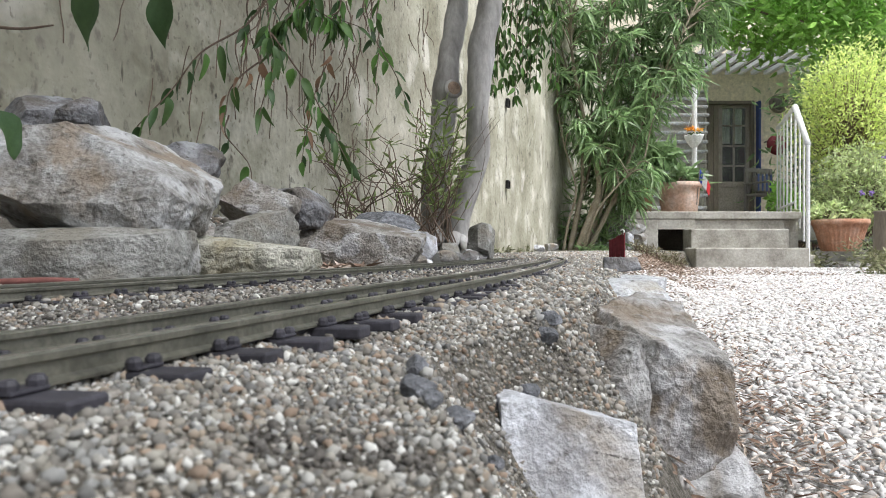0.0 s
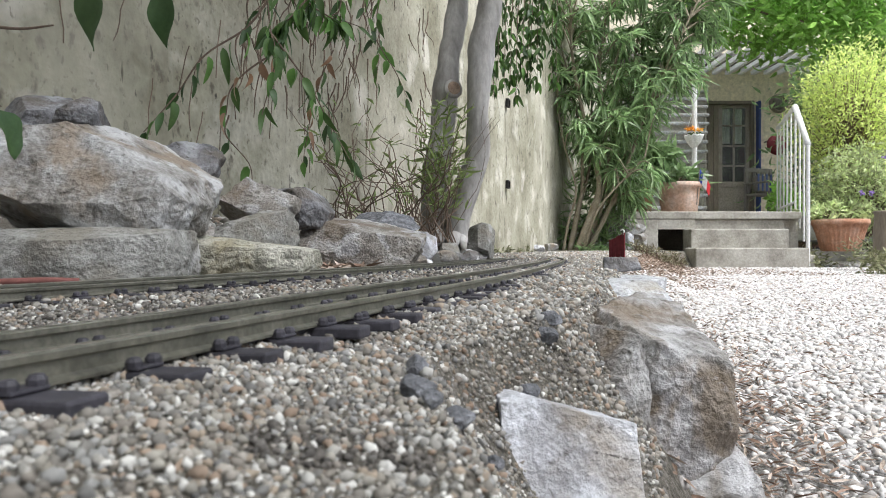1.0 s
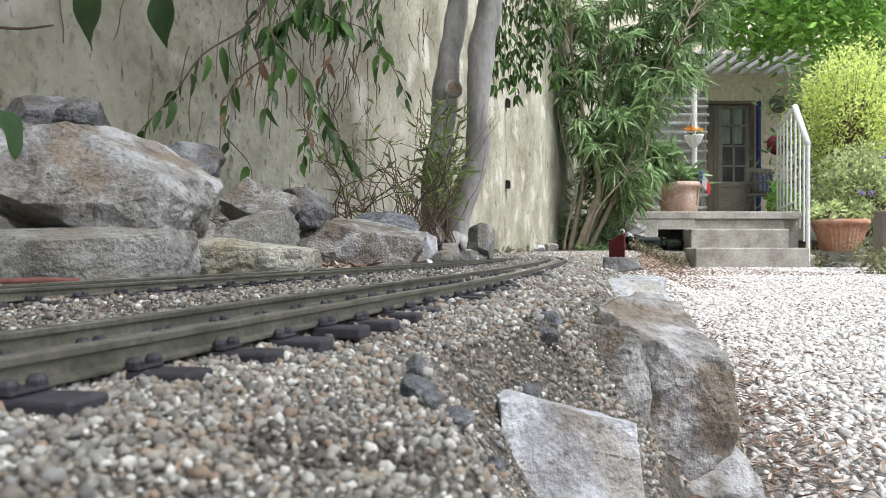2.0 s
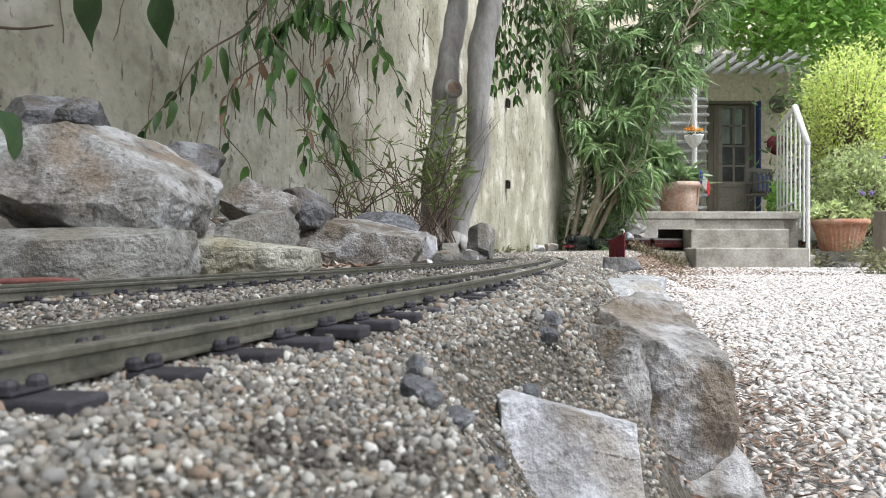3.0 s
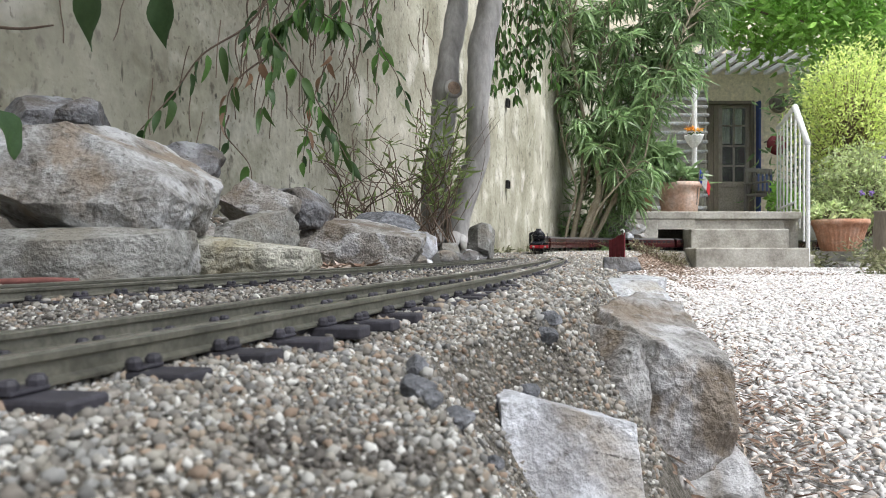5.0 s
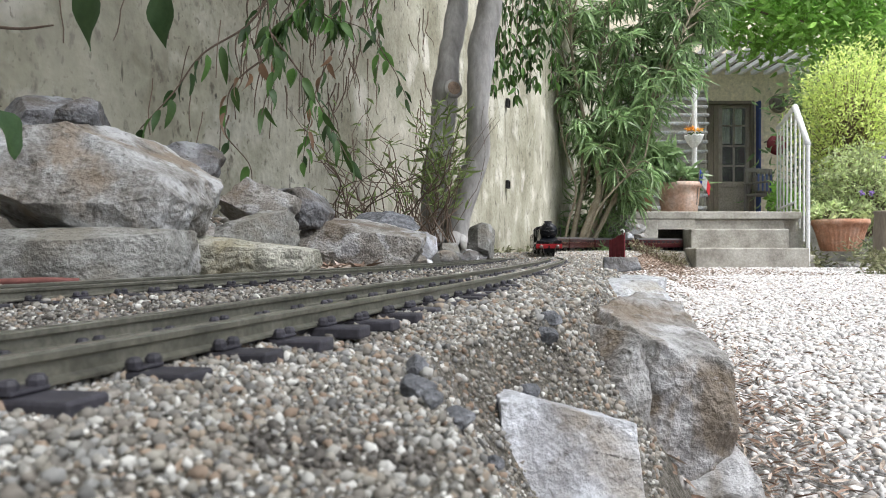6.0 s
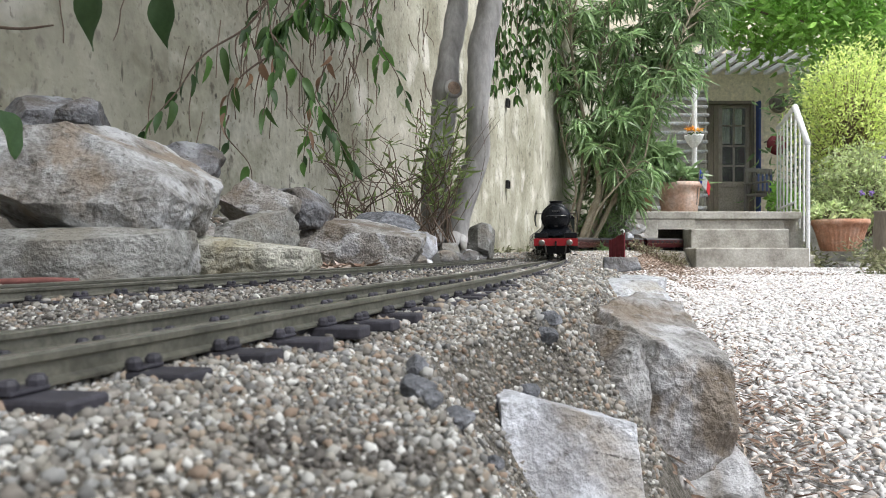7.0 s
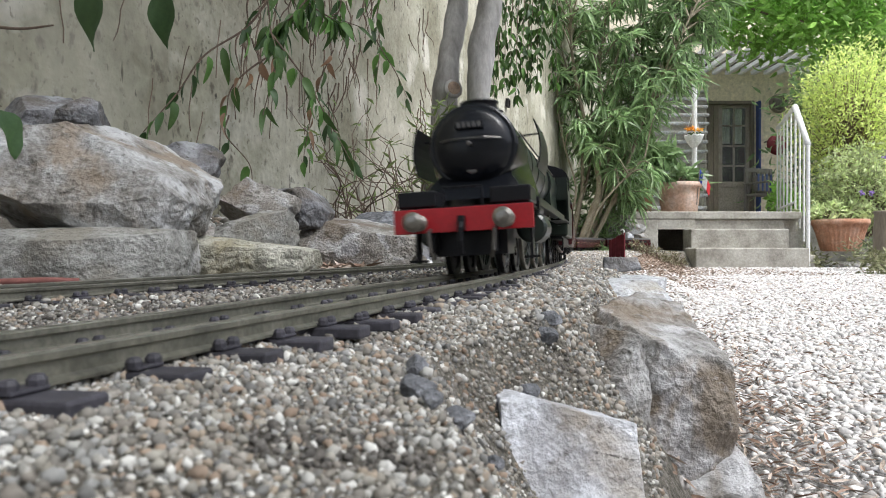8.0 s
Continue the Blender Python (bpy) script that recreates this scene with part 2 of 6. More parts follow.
def box(bm, centre, size, m=None, bevel=0.0):
    g = bmesh.ops.create_cube(bm, size=1, matrix=(m or Matrix()) @ Matrix.Translation(centre) @ Matrix.Diagonal((*size, 1)))
    if bevel:
        es = {e for v in g["verts"] for e in v.link_edges}
        bmesh.ops.bevel(bm, geom=list(es), offset=bevel, segments=2, affect="EDGES", profile=0.5)
    return bm


def boxed(centre, size, m=None, bevel=0.0):
    return box(bmesh.new(), centre, size, m, bevel)


def tube(bm, pts, radii, seg=8, cap=True):
    """A round bar along points; radii is one number or one for each point."""
    pts = [Vector(p) for p in pts]
    if not hasattr(radii, "__len__"):
        radii = [radii] * len(pts)
    rings = []
    a = None
    for i, p in enumerate(pts):
        d = (pts[min(i + 1, len(pts) - 1)] - pts[max(i - 1, 0)]).normalized()
        a = d.cross(Vector((0.31, 0.2, 0.93)) if abs(d.z) < 0.8 else Vector((1, 0.1, 0))) if a is None else a - d * a.dot(d)
        a.normalize()
        c = d.cross(a)
        rings.append([bm.verts.new(p + radii[i] * (math.cos(6.2832 * k / seg) * a + math.sin(6.2832 * k / seg) * c)) for k in range(seg)])
    for r, s in zip(rings, rings[1:]):
        for k in range(seg):
            bm.faces.new((r[k], r[(k + 1) % seg], s[(k + 1) % seg], s[k]))
    if cap:
        bm.faces.new(rings[0][::-1])
        bm.faces.new(rings[-1])
    return bm


def lathe(bm, profile, seg=24, m=None):
    """Turns (radius, height) pairs round the z axis; the ends close where the radius is 0."""
    m = m or Matrix()
    rings = []
    for r, z in profile:
        if r < 1e-6:
            rings.append([bm.verts.new(m @ Vector((0, 0, z)))])
        else:
            rings.append([bm.verts.new(m @ Vector((r * math.cos(6.28319 * k / seg), r * math.sin(6.28319 * k / seg), z))) for k in range(seg)])
    for a, b in zip(rings, rings[1:]):
        for k in range(seg):
            f = [a[k % len(a)], a[(k + 1) % len(a)], b[(k + 1) % len(b)], b[k % len(b)]]
            f = list(dict.fromkeys(f))
            if len(f) > 2:
                bm.faces.new(f)
    return bm


ALONG_Y = Matrix.Rotation(radians(-90), 4, "X")
ALONG_X = Matrix.Rotation(radians(90), 4, "Y")


def smoothstep(a, b, v):
    t = min(1.0, max(0.0, (v - a) / (b - a)))
    return t * t * (3 - 2 * t)


def lerp_table(rows, v):
    for (a, p), (b, q) in zip(rows, rows[1:]):
        if v <= b:
            return p + (q - p) * max(0.0, (v - a) / (b - a))
    return rows[-1][1]


# ---- the two lines of track, as smooth curves in plan ----
LINE_1 = [(-0.42, -0.98), (-0.25, -0.44), (-0.121, 0.0), (-0.0914, 0.1), (-0.0793, 0.14), (-0.0624, 0.2), (-0.0355, 0.3), (0.0054, 0.45), (0.0677, 0.7), (0.1464, 1.06),
          (0.2367, 1.5), (0.332, 2.05), (0.412, 2.75), (0.487, 3.5), (0.572, 4.3), (0.66, 4.85), (0.82, 5.35), (1.03, 5.85), (1.3, 6.28), (1.56, 6.53),
          (1.84, 6.71), (2.07, 6.82), (2.3, 6.95), (2.9, 7.35), (3.8, 7.9), (5.2, 8.7), (7.5, 9.7), (10.0, 10.7), (13.0, 11.9)]
LINE_2 = [(-0.75, -0.7), (-0.45, -0.15), (-0.27, 0.2), (-0.208, 0.36), (-0.168, 0.5), (-0.118, 0.66), (-0.045, 0.92), (0.045, 1.32),
          (0.15, 1.9), (0.24, 2.5), (0.3, 3.2), (0.345, 3.8), (0.4, 4.3), (0.49, 4.88), (0.65, 5.45), (0.86, 5.95), (1.12, 6.4), (1.4, 6.67), (1.7, 6.86)]
# height and sideways tilt of the tracks along the yard
GRADE = [(-1.0, 0.0078), (0.1, 0.0017), (1.0, -0.0033), (1.7, -0.0072), (2.3, -0.011), (3.0, -0.013), (4.3, -0.011), (5.8, -0.004), (6.8, 0.0), (13.0, 0.0)]
CANT = [(0.0, 0.03), (0.1, 0.0304), (0.2, 0.0243), (0.4, -0.012), (0.8, 0.0), (13.0, 0.0)]


class Line:
    """A track's centre line by arc length."""

    def __init__(self, pts):
        p = [np.array(q) for q in pts]
        p = [2 * p[0] - p[1]] + p + [2 * p[-1] - p[-2]]
        out = []
        for i in range(1, len(p) - 2):
            for k in range(30):
                t = k / 30
                out.append(0.5 * (2 * p[i] + (p[i + 1] - p[i - 1]) * t + (2 * p[i - 1] - 5 * p[i] + 4 * p[i + 1] - p[i + 2]) * t * t
                                  + (3 * p[i] - p[i - 1] - 3 * p[i + 1] + p[i + 2]) * t ** 3))
        out.append(p[-2])
        q = np.array(out)
        for _ in range(60):
            q[1:-1] = 0.25 * q[:-2] + 0.5 * q[1:-1] + 0.25 * q[2:]
        self.xy = q
        self.s = np.concatenate([[0], np.cumsum(np.hypot(*np.diff(q, axis=0).T))])

    def at(self, s):
        y = float(np.interp(s, self.s, self.xy[:, 1]))
        return Vector((np.interp(s, self.s, self.xy[:, 0]), y, lerp_table(GRADE, y)))

    def heading(self, s):
        d = self.at(s + 0.01) - self.at(s - 0.01)
        return Vector((d.x, d.y, 0)).normalized()

    def s_at_y(self, y):
        return float(np.interp(y, self.xy[:, 1], self.s))


line_1, line_2 = Line(LINE_1), Line(LINE_2)

# ---- ground ----
YARD_Z = -0.163
EDGE = [(-1.5, -0.47), (0.0, -0.022), (0.1, 0.004), (0.15, -0.003), (0.2, -0.004), (0.25, 0.016), (0.3, 0.043), (0.4, 0.074), (0.5, 0.105), (1.0, 0.245), (1.5, 0.36), (2.0, 0.46), (2.6, 0.6), (3.5, 0.88), (4.5, 1.16), (5.3, 1.42), (5.8, 1.58), (6.4, 1.8), (6.7, 2.3), (9.0, 5.0)]


def bed_height(x, y):
    """The railway's bank: nearly level ballast that falls away to the yard."""
    over = x - lerp_table(EDGE, y)
    steep = 1.5 if y < 1.3 else 1.5 - 1.1 * smoothstep(1.3, 2.6, y)
    z = lerp_table(GRADE, y) - 0.0083 - 0.0055 * smoothstep(-0.05, 0.0, over)
    z -= steep * max(0.0, over)
    left = lerp_table([(-1, -0.95), (0.2, -0.32), (0.5, -0.24), (1.0, -0.12), (2.0, 0.09), (4.0, 0.28), (5.0, 0.38), (6.0, 0.75), (7.0, 1.2)], y) - x
    z += 0.2 * max(0.0, left - 0.12)
    z += 0.0035 * noise.noise((x * 9, y * 9, 0.3)) * (1 if abs(over + 0.05) < 0.05 else 0.4)
    return z


def ground_sheet():
    bm = bmesh.new()
    box(bm, (0, 0, YARD_Z - 0.25), (400, 400, 0.5))
    g = part("ground", bm, YARD)
    tagged(g, "pale gravel courtyard ground reaching far off", "ground", kind="structure")


def railway_bank():
    bm = bmesh.new()
    ys = [-1.2 + 0.1 * i for i in range(12)] + [0.0 + 0.012 * i for i in range(60)] + [0.72 + 0.05 * i for i in range(30)] + [2.2 + 0.15 * i for i in range(36)]
    rows = []
    for y in ys:
        e, w = lerp_table(EDGE, y), -1.5 + 0.37 * y
        us = [w + (e - 0.25 - w) * i / 20 for i in range(20)] + [e - 0.25 + 0.01 * i for i in range(45)] + [e + 0.2 + 0.05 * i for i in range(12)]
        rows.append([bm.verts.new((x, y, max(YARD_Z - 0.02, bed_height(x, y)))) for x in us])
    for a, b in zip(rows, rows[1:]):
        for i in range(len(a) - 1):
            bm.faces.new((a[i], a[i + 1], b[i + 1], b[i]))
    tagged(part("railway_bank", bm, BED, smooth=True), "raised gravel bank that carries the garden railway", "ground", kind="structure")


def scatter(name, label, material, places, sizes, flat, seed, kind="stuff", lump=0.25, stretch=0.4, smooth=True):
    """Many small stones in one mesh: each a low round lump with its own size and turn."""
    rng = np.random.default_rng(seed)
    tmp = bmesh.new()
    bmesh.ops.create_icosphere(tmp, subdivisions=1, radius=1)
    base = np.array([v.co[:] for v in tmp.verts])
    tri = np.array([[v.index for v in f.verts] for f in tmp.faces])
    tmp.free()
    n, k = len(places), len(base)
    v = base[None] * (1 + lump * (rng.random((n, k, 1)) - 0.5) * 2)
    v = v * (np.array(sizes)[:, None, None] * (1 - stretch + 2 * stretch * rng.random((n, 1, 3)))) * np.array([1, 1, flat])
    a = rng.random(n) * 6.283
    tilt = (rng.random(n) - 0.5) * 0.9
    c, s = np.cos(tilt)[:, None], np.sin(tilt)[:, None]
    v = np.stack([v[..., 0], c * v[..., 1] - s * v[..., 2], s * v[..., 1] + c * v[..., 2]], -1)
    c, s = np.cos(a)[:, None], np.sin(a)[:, None]
    v = np.stack([c * v[..., 0] - s * v[..., 1], s * v[..., 0] + c * v[..., 1], v[..., 2]], -1)
    v = (v + np.array(places)[:, None]).reshape(-1, 3)
    f = (tri[None] + (np.arange(n) * k)[:, None, None]).reshape(-1, 3)
    me = bpy.data.meshes.new(name)
    me.vertices.add(len(v))
    me.vertices.foreach_set("co", v.ravel())
    me.loops.add(f.size)
    me.loops.foreach_set("vertex_index", f.ravel().astype(np.int32))
    me.polygons.add(len(f))
    me.polygons.foreach_set("loop_start", np.arange(0, f.size, 3, dtype=np.int32))
    me.update(calc_edges=True)
    if smooth:
        me.shade_smooth()
    me.materials.append(material)
    ob = new(name, me)
    return tagged(ob, label, "gravel", kind=kind)


def ballast():
    rng = random.Random(3)
    places, sizes, dark = [], [], []
    dark_spots = [(-0.017, 0.1, 0.012), (-0.008, 0.104, 0.01), (-0.001, 0.152, 0.016), (0.012, 0.135, 0.008), (0.045, 0.3, 0.02), (0.03, 0.22, 0.012)]
    bands = [(0.06, 0.16, 0.00074, 0.0013), (0.16, 0.3, 0.00096, 0.00175), (0.3, 0.55, 0.00145, 0.0028), (0.55, 1.0, 0.002, 0.0041), (1.0, 2.2, 0.0021, 0.0047), (2.2, 4.2, 0.0042, 0.0096), (4.2, 6.6, 0.006, 0.015)]
    for y0, y1, r, step in bands:
        y = y0
        while y < y1:
            lo, hi = -0.66 * y - 0.03, min(lerp_table(EDGE, y) + 0.05, 0.66 * y)
            x = max(lo, lerp_table([(0, -0.36), (0.5, -0.34), (0.8, -0.26), (1, -0.17), (2.2, 0.0), (4.2, 0.2), (5.5, 0.5), (6.6, 0.95)], y))
            while x < hi:
                px, py = x + rng.uniform(-0.5, 0.5) * step, y + rng.uniform(-0.5, 0.5) * step
                s = r * (0.6 + 0.95 * rng.random() ** 2.5)
                at = (px, py, bed_height(px, py) + s * rng.uniform(-0.25, 0.7))
                in_spot = max(1 - math.hypot(px - u, py - w) / k for u, w, k in dark_spots) + 0.8 * noise.noise((px * 60, py * 60, 0))
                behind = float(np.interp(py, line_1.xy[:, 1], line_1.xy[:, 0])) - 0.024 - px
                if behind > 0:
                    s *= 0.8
                # Darker grit goes into the set spots and the strip behind line 1.
                if (in_spot > 0.3 and rng.random() < 0.7) or (0 < behind and rng.random() < 0.42):
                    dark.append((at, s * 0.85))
                else:
                    places.append(at)
                    sizes.append(s)
                x += step
            y += step * 0.9
    y = -1.1
    while y < 6.6:
        x = -1.45 + 0.37 * y
        while x < lerp_table(EDGE, y) + 0.03:
            seen = 0.06 < y < 6.6 and max(-0.66 * y - 0.03, lerp_table([(0, -0.36), (0.5, -0.34), (0.8, -0.26), (1, -0.17), (2.2, 0.0), (4.2, 0.2), (5.5, 0.5), (6.6, 0.95)], y)) < x < 0.66 * y
            if not seen:
                px, py = x + rng.uniform(-0.01, 0.01), y + rng.uniform(-0.01, 0.01)
                if math.hypot(px, py) > (0.16 if py > -0.02 else 0.07):
                    places.append((px, py, bed_height(px, py) + 0.002))
                    sizes.append(rng.uniform(0.006, 0.012))
            x += 0.034
        y += 0.034
    scatter("ballast", "mixed grey and tan pebble ballast round the tracks", PEBBLE, places, sizes, 0.92, 5, lump=0.42, stretch=0.26)
    scatter("damp_grit", "dark grit between the ballast pebbles", GRIT, [a for a, b in dark], [b for a, b in dark], 0.9, 15, lump=0.45)


def yard_gravel():
    rng = random.Random(8)
    places, sizes, dry = [], [], []
    y = 0.35
    while y < 6.9:
        step = 0.0068 + 0.0022 * y
        x = max(0.26 * y, lerp_table(EDGE, y) + 0.06)
        while x < 0.68 * y + 0.1:
            px, py = x + rng.uniform(-0.5, 0.5) * step, y + rng.uniform(-0.5, 0.5) * step
            z = max(YARD_Z, bed_height(px, py))
            s = step * rng.uniform(0.38, 0.75)
            if not (py > 6.4 and px > 2.25):
                near_edge = px - lerp_table(EDGE, py)
                if rng.random() < (0.7 if py < 1.2 else 0.45 if py < 3.0 else 0.85) * (1 - smoothstep(0.1, 0.3 if py < 3.0 else 0.7, near_edge)) + (0.5 if py > 4.6 and px < 2.7 else 0.06):
                    dry.append((px, py, z + 0.004, s))
                else:
                    places.append((px, py, z + s * 0.1))
                    sizes.append(s)
            x += step
        y += step * 0.85
    y = -4.5
    while y < 8.0:
        x = lerp_table(EDGE, y) + 0.15 if y > -1.4 else -2.2
        while x < 8.5:
            inside = 0.35 < y < 6.9 and 0.26 * y < x < 0.68 * y + 0.1
            if not inside and not (y > 6.3 and x < 3.7) and math.hypot(x, y) > 0.3:
                px, py = x + rng.uniform(-0.03, 0.03), y + rng.uniform(-0.03, 0.03)
                places.append((px, py, max(YARD_Z, bed_height(px, py) if py > -1.2 else YARD_Z) + 0.004))
                sizes.append(rng.uniform(0.014, 0.03))
            x += 0.075
        y += 0.075
    scatter("yard_gravel", "pale grey-white crushed gravel over the courtyard", YARD_STONE, places, sizes, 0.72, 6, lump=0.5, stretch=0.4, smooth=False)
    return dry


def litter(dry):
    """Curled dead leaves and bark chips."""
    bm = bmesh.new()
    rng = random.Random(12)
    dry = dry + [(rng.uniform(-0.24, -0.1), rng.uniform(0.78, 1.0), 0.0, 0.012) for _ in range(110)]
    dry = [(x, y, bed_height(x, y) + 0.004 if x < 0 else z, s) for x, y, z, s in dry]
    for x, y, z, s in dry:
        s *= 0.75
        m = pose(x, y, z + s * 0.2, rng.uniform(-30, 30), rng.uniform(-30, 30), rng.uniform(0, 360))
        L, w, h = s * rng.uniform(1.2, 2.8), s * rng.uniform(0.2, 0.5), s * rng.uniform(0.1, 0.35)
        p = [m @ Vector(q) for q in ((-L, 0, 0), (-0.3 * L, -w, h), (0.4 * L, -w, h), (L, 0, 0.1 * L), (0.4 * L, w, h), (-0.3 * L, w, h), (0, 0, 0))]
        v = [bm.verts.new(q) for q in p]
        for a, b in ((0, 1), (1, 2), (2, 3), (3, 4), (4, 5), (5, 0)):
            bm.faces.new((v[a], v[b], v[6]))
    tagged(part("leaf_litter", bm, LITTER), "brown dead leaves and bark chips on the ground", "leaf litter", kind="stuff")


# ---- track ----
GAUGE = 0.0375

def rail_mesh(line, side, s0, s1, parent):
    """A flat-bottomed rail with head, web and foot."""
    half = [(0.0026, -0.0058), (0.0026, -0.0052), (0.0008, -0.0045), (0.0007, -0.0021), (0.0015, -0.0016), (0.0015, -0.0004), (0.0011, 0.0)]
    prof = half + [(-a, b) for a, b in half[::-1]]
    bm = bmesh.new()
    rings, s = [], s0
    while s <= s1:
        p, h = line.at(s), line.heading(s)
        n = Vector((h.y, -h.x, lerp_table(CANT, p.y) if line is line_1 else 0.0))
        c = p + n * side * GAUGE / 2
        rings.append([bm.verts.new(c + n * a + Vector((0, 0, b))) for a, b in prof])
        s += 0.02
    for a, b in zip(rings, rings[1:]):
        for i in range(len(prof)):
            j = (i + 1) % len(prof)
            bm.faces.new((a[i], a[j], b[j], b[i]))
    bm.faces.new(rings[0])
    bm.faces.new(rings[-1][::-1])
    r = part("rail", bm, RAIL, parent, "weathered brass rail worn bright on top")
    bm, rings, s = bmesh.new(), [], s0
    while s <= s1:
        p, h = line.at(s), line.heading(s)
        n = Vector((h.y, -h.x, lerp_table(CANT, p.y) if line is line_1 else 0.0))
        rings.append([bm.verts.new(p + n * (side * GAUGE / 2 + a) + Vector((0, 0, b))) for a, b in ((-0.0009, -0.0001), (-0.0009, 0.00012), (0.0009, 0.00012), (0.0009, -0.0001))])
        s += 0.02
    for a, b in zip(rings, rings[1:]):
        for i in range(3):
            bm.faces.new((a[i], a[i + 1], b[i + 1], b[i]))
    part("running_surface", bm, RAIL_TOP, r, "thin polished strip along the rail head")
    return r


def sleeper_mesh():
    bm = bmesh.new()
    box(bm, (0, 0, -0.0086), (0.0705, 0.0088, 0.0036), bevel=0.0007)
    for s in (-1, 1):
        box(bm, (s * GAUGE / 2, 0, -0.0063), (0.0115, 0.0076, 0.0008), bevel=0.0003)
        for k in (-1, 1):
            for j in (-1, 1):
                lathe(bm, [(0.0016, -0.0064), (0.0016, -0.005), (0.0011, -0.0042), (0, -0.004)], 8, Matrix.Translation((s * GAUGE / 2 + k * 0.0041, j * 0.0027, 0)))
    bmesh.ops.translate(bm, verts=bm.verts, vec=(0, 0, 0.0008))
    me = bpy.data.meshes.new("sleeper")
    bm.to_mesh(me)
    bm.free()
    me.materials.append(PLASTIC)
    return me


def track(line, s0, s1, label, sleeper):
    t = thing("railway_track", (0, 0, 0), label, "railway track", "garden railway tracks")
    for side in (-1, 1):
        rail_mesh(line, side, s0, s1, t)
    s, rng = s0 + (line.s_at_y(0.115) - s0) % 0.0273, random.Random(4)
    while s < s1:
        p, h = line.at(s), line.heading(s)
        shared("sleeper", sleeper, t, Matrix.Translation(p + Vector((0, 0, rng.uniform(-0.0006, 0.0004)))) @ Matrix.Rotation(math.atan2(-h.x, h.y) + rng.uniform(-0.03, 0.03), 4, "Z") @ Matrix.Rotation(-lerp_table(CANT, p.y) if line is line_1 else 0.0, 4, "Y"))
        s += 0.0273 if line.at(s).y < 3.2 else 0.045
    return t


# ---- garden wall ----
def wall_garden():
    a, b, tall, thick = Vector((-1.39 - 0.37 * 1.2, -1.2, 0)), Vector((-1.39 + 0.37 * 10.4, 10.4, 0)), 3.4, 0.35
    d = (b - a).normalized()
    n = Vector((d.y, -d.x, 0))
    ln = (b - a).length
    cols, rows = 120, 40
    bm = bmesh.new()
    grid = []
    for i in range(cols + 1):
        col = []
        for j in range(rows + 1):
            p = a + d * ln * i / cols
            z = -0.3 + (tall + 0.3) * j / rows
            q = 0.009 * noise.noise((p.x * 1.7, p.y * 1.7, z * 1.7)) + 0.006 * noise.noise((p.x * 8, p.y * 8, z * 8))
            col.append(bm.verts.new(p + n * q + Vector((0, 0, z))))
        grid.append(col)
    for i in range(cols):
        for j in range(rows):
            bm.faces.new((grid[i][j], grid[i + 1][j], grid[i + 1][j + 1], grid[i][j + 1]))
    edge = [e for e in bm.edges if e.is_boundary]
    g = bmesh.ops.extrude_edge_only(bm, edges=edge)
    for v in (q for q in g["geom"] if isinstance(q, bmesh.types.BMVert)):
        v.co -= n * (thick + 0.03)
    bmesh.ops.holes_fill(bm, edges=[e for e in bm.edges if e.is_boundary], sides=0)
    w = part("wall_garden", bm, PLASTER, smooth=False)
    tagged(w, "old stained cream plaster garden wall", "wall", kind="structure")
    turn = math.degrees(math.atan2(d.y, d.x))
    for y, z in ((4.96, 0.4674), (4.96, 1.0388)):
        c = Vector((-1.39 + 0.37 * y, y, z)) + n * 0.012
        t = thing("drain_hole", c, "small dark square drain hole in the plaster wall", "drain hole", "drain holes", turn)
        bm = bmesh.new()
        for dx, dz, sx, sz in ((0, 0.024, 0.056, 0.008), (0, -0.024, 0.056, 0.008), (0.024, 0, 0.008, 0.04), (-0.024, 0, 0.008, 0.04)):
            box(bm, (dx, 0, dz), (sx, 0.02, sz))
        # Hole is shallow; its shade is put into the colour of rim and recess.
        part("rim", bm, SHADE_BLACK, t)
        part("recess", boxed((0, 0.006, 0), (0.04, 0.006, 0.04)), SHADE_BLACK, t)


def closing_walls():
    """Plain walls added unseen round the rest of the yard, for bounce and reflections."""
    for name, c, size in (("wall_back", (3.4, -5.0, 1.0), (11.6, 0.3, 2.4)), ("wall_right", (9.2, 3.0, 1.0), (0.3, 16.0, 2.4))):
        tagged(part(name, boxed(c, size), PLASTER), "plain cream plaster wall added unseen to close the yard", "wall", kind="structure")


ground_sheet()
closing_walls()
railway_bank()
wall_garden()
SLEEPER = sleeper_mesh()
track(line_1, line_1.s_at_y(-0.4), line_1.s_at_y(7.6), "single garden railway track on black sleepers that curves off", SLEEPER)
track(line_2, line_2.s_at_y(-0.1), line_2.s_at_y(6.8), "second garden railway track beside the rocks", SLEEPER)
ballast()
DRY = yard_gravel()
litter(DRY)


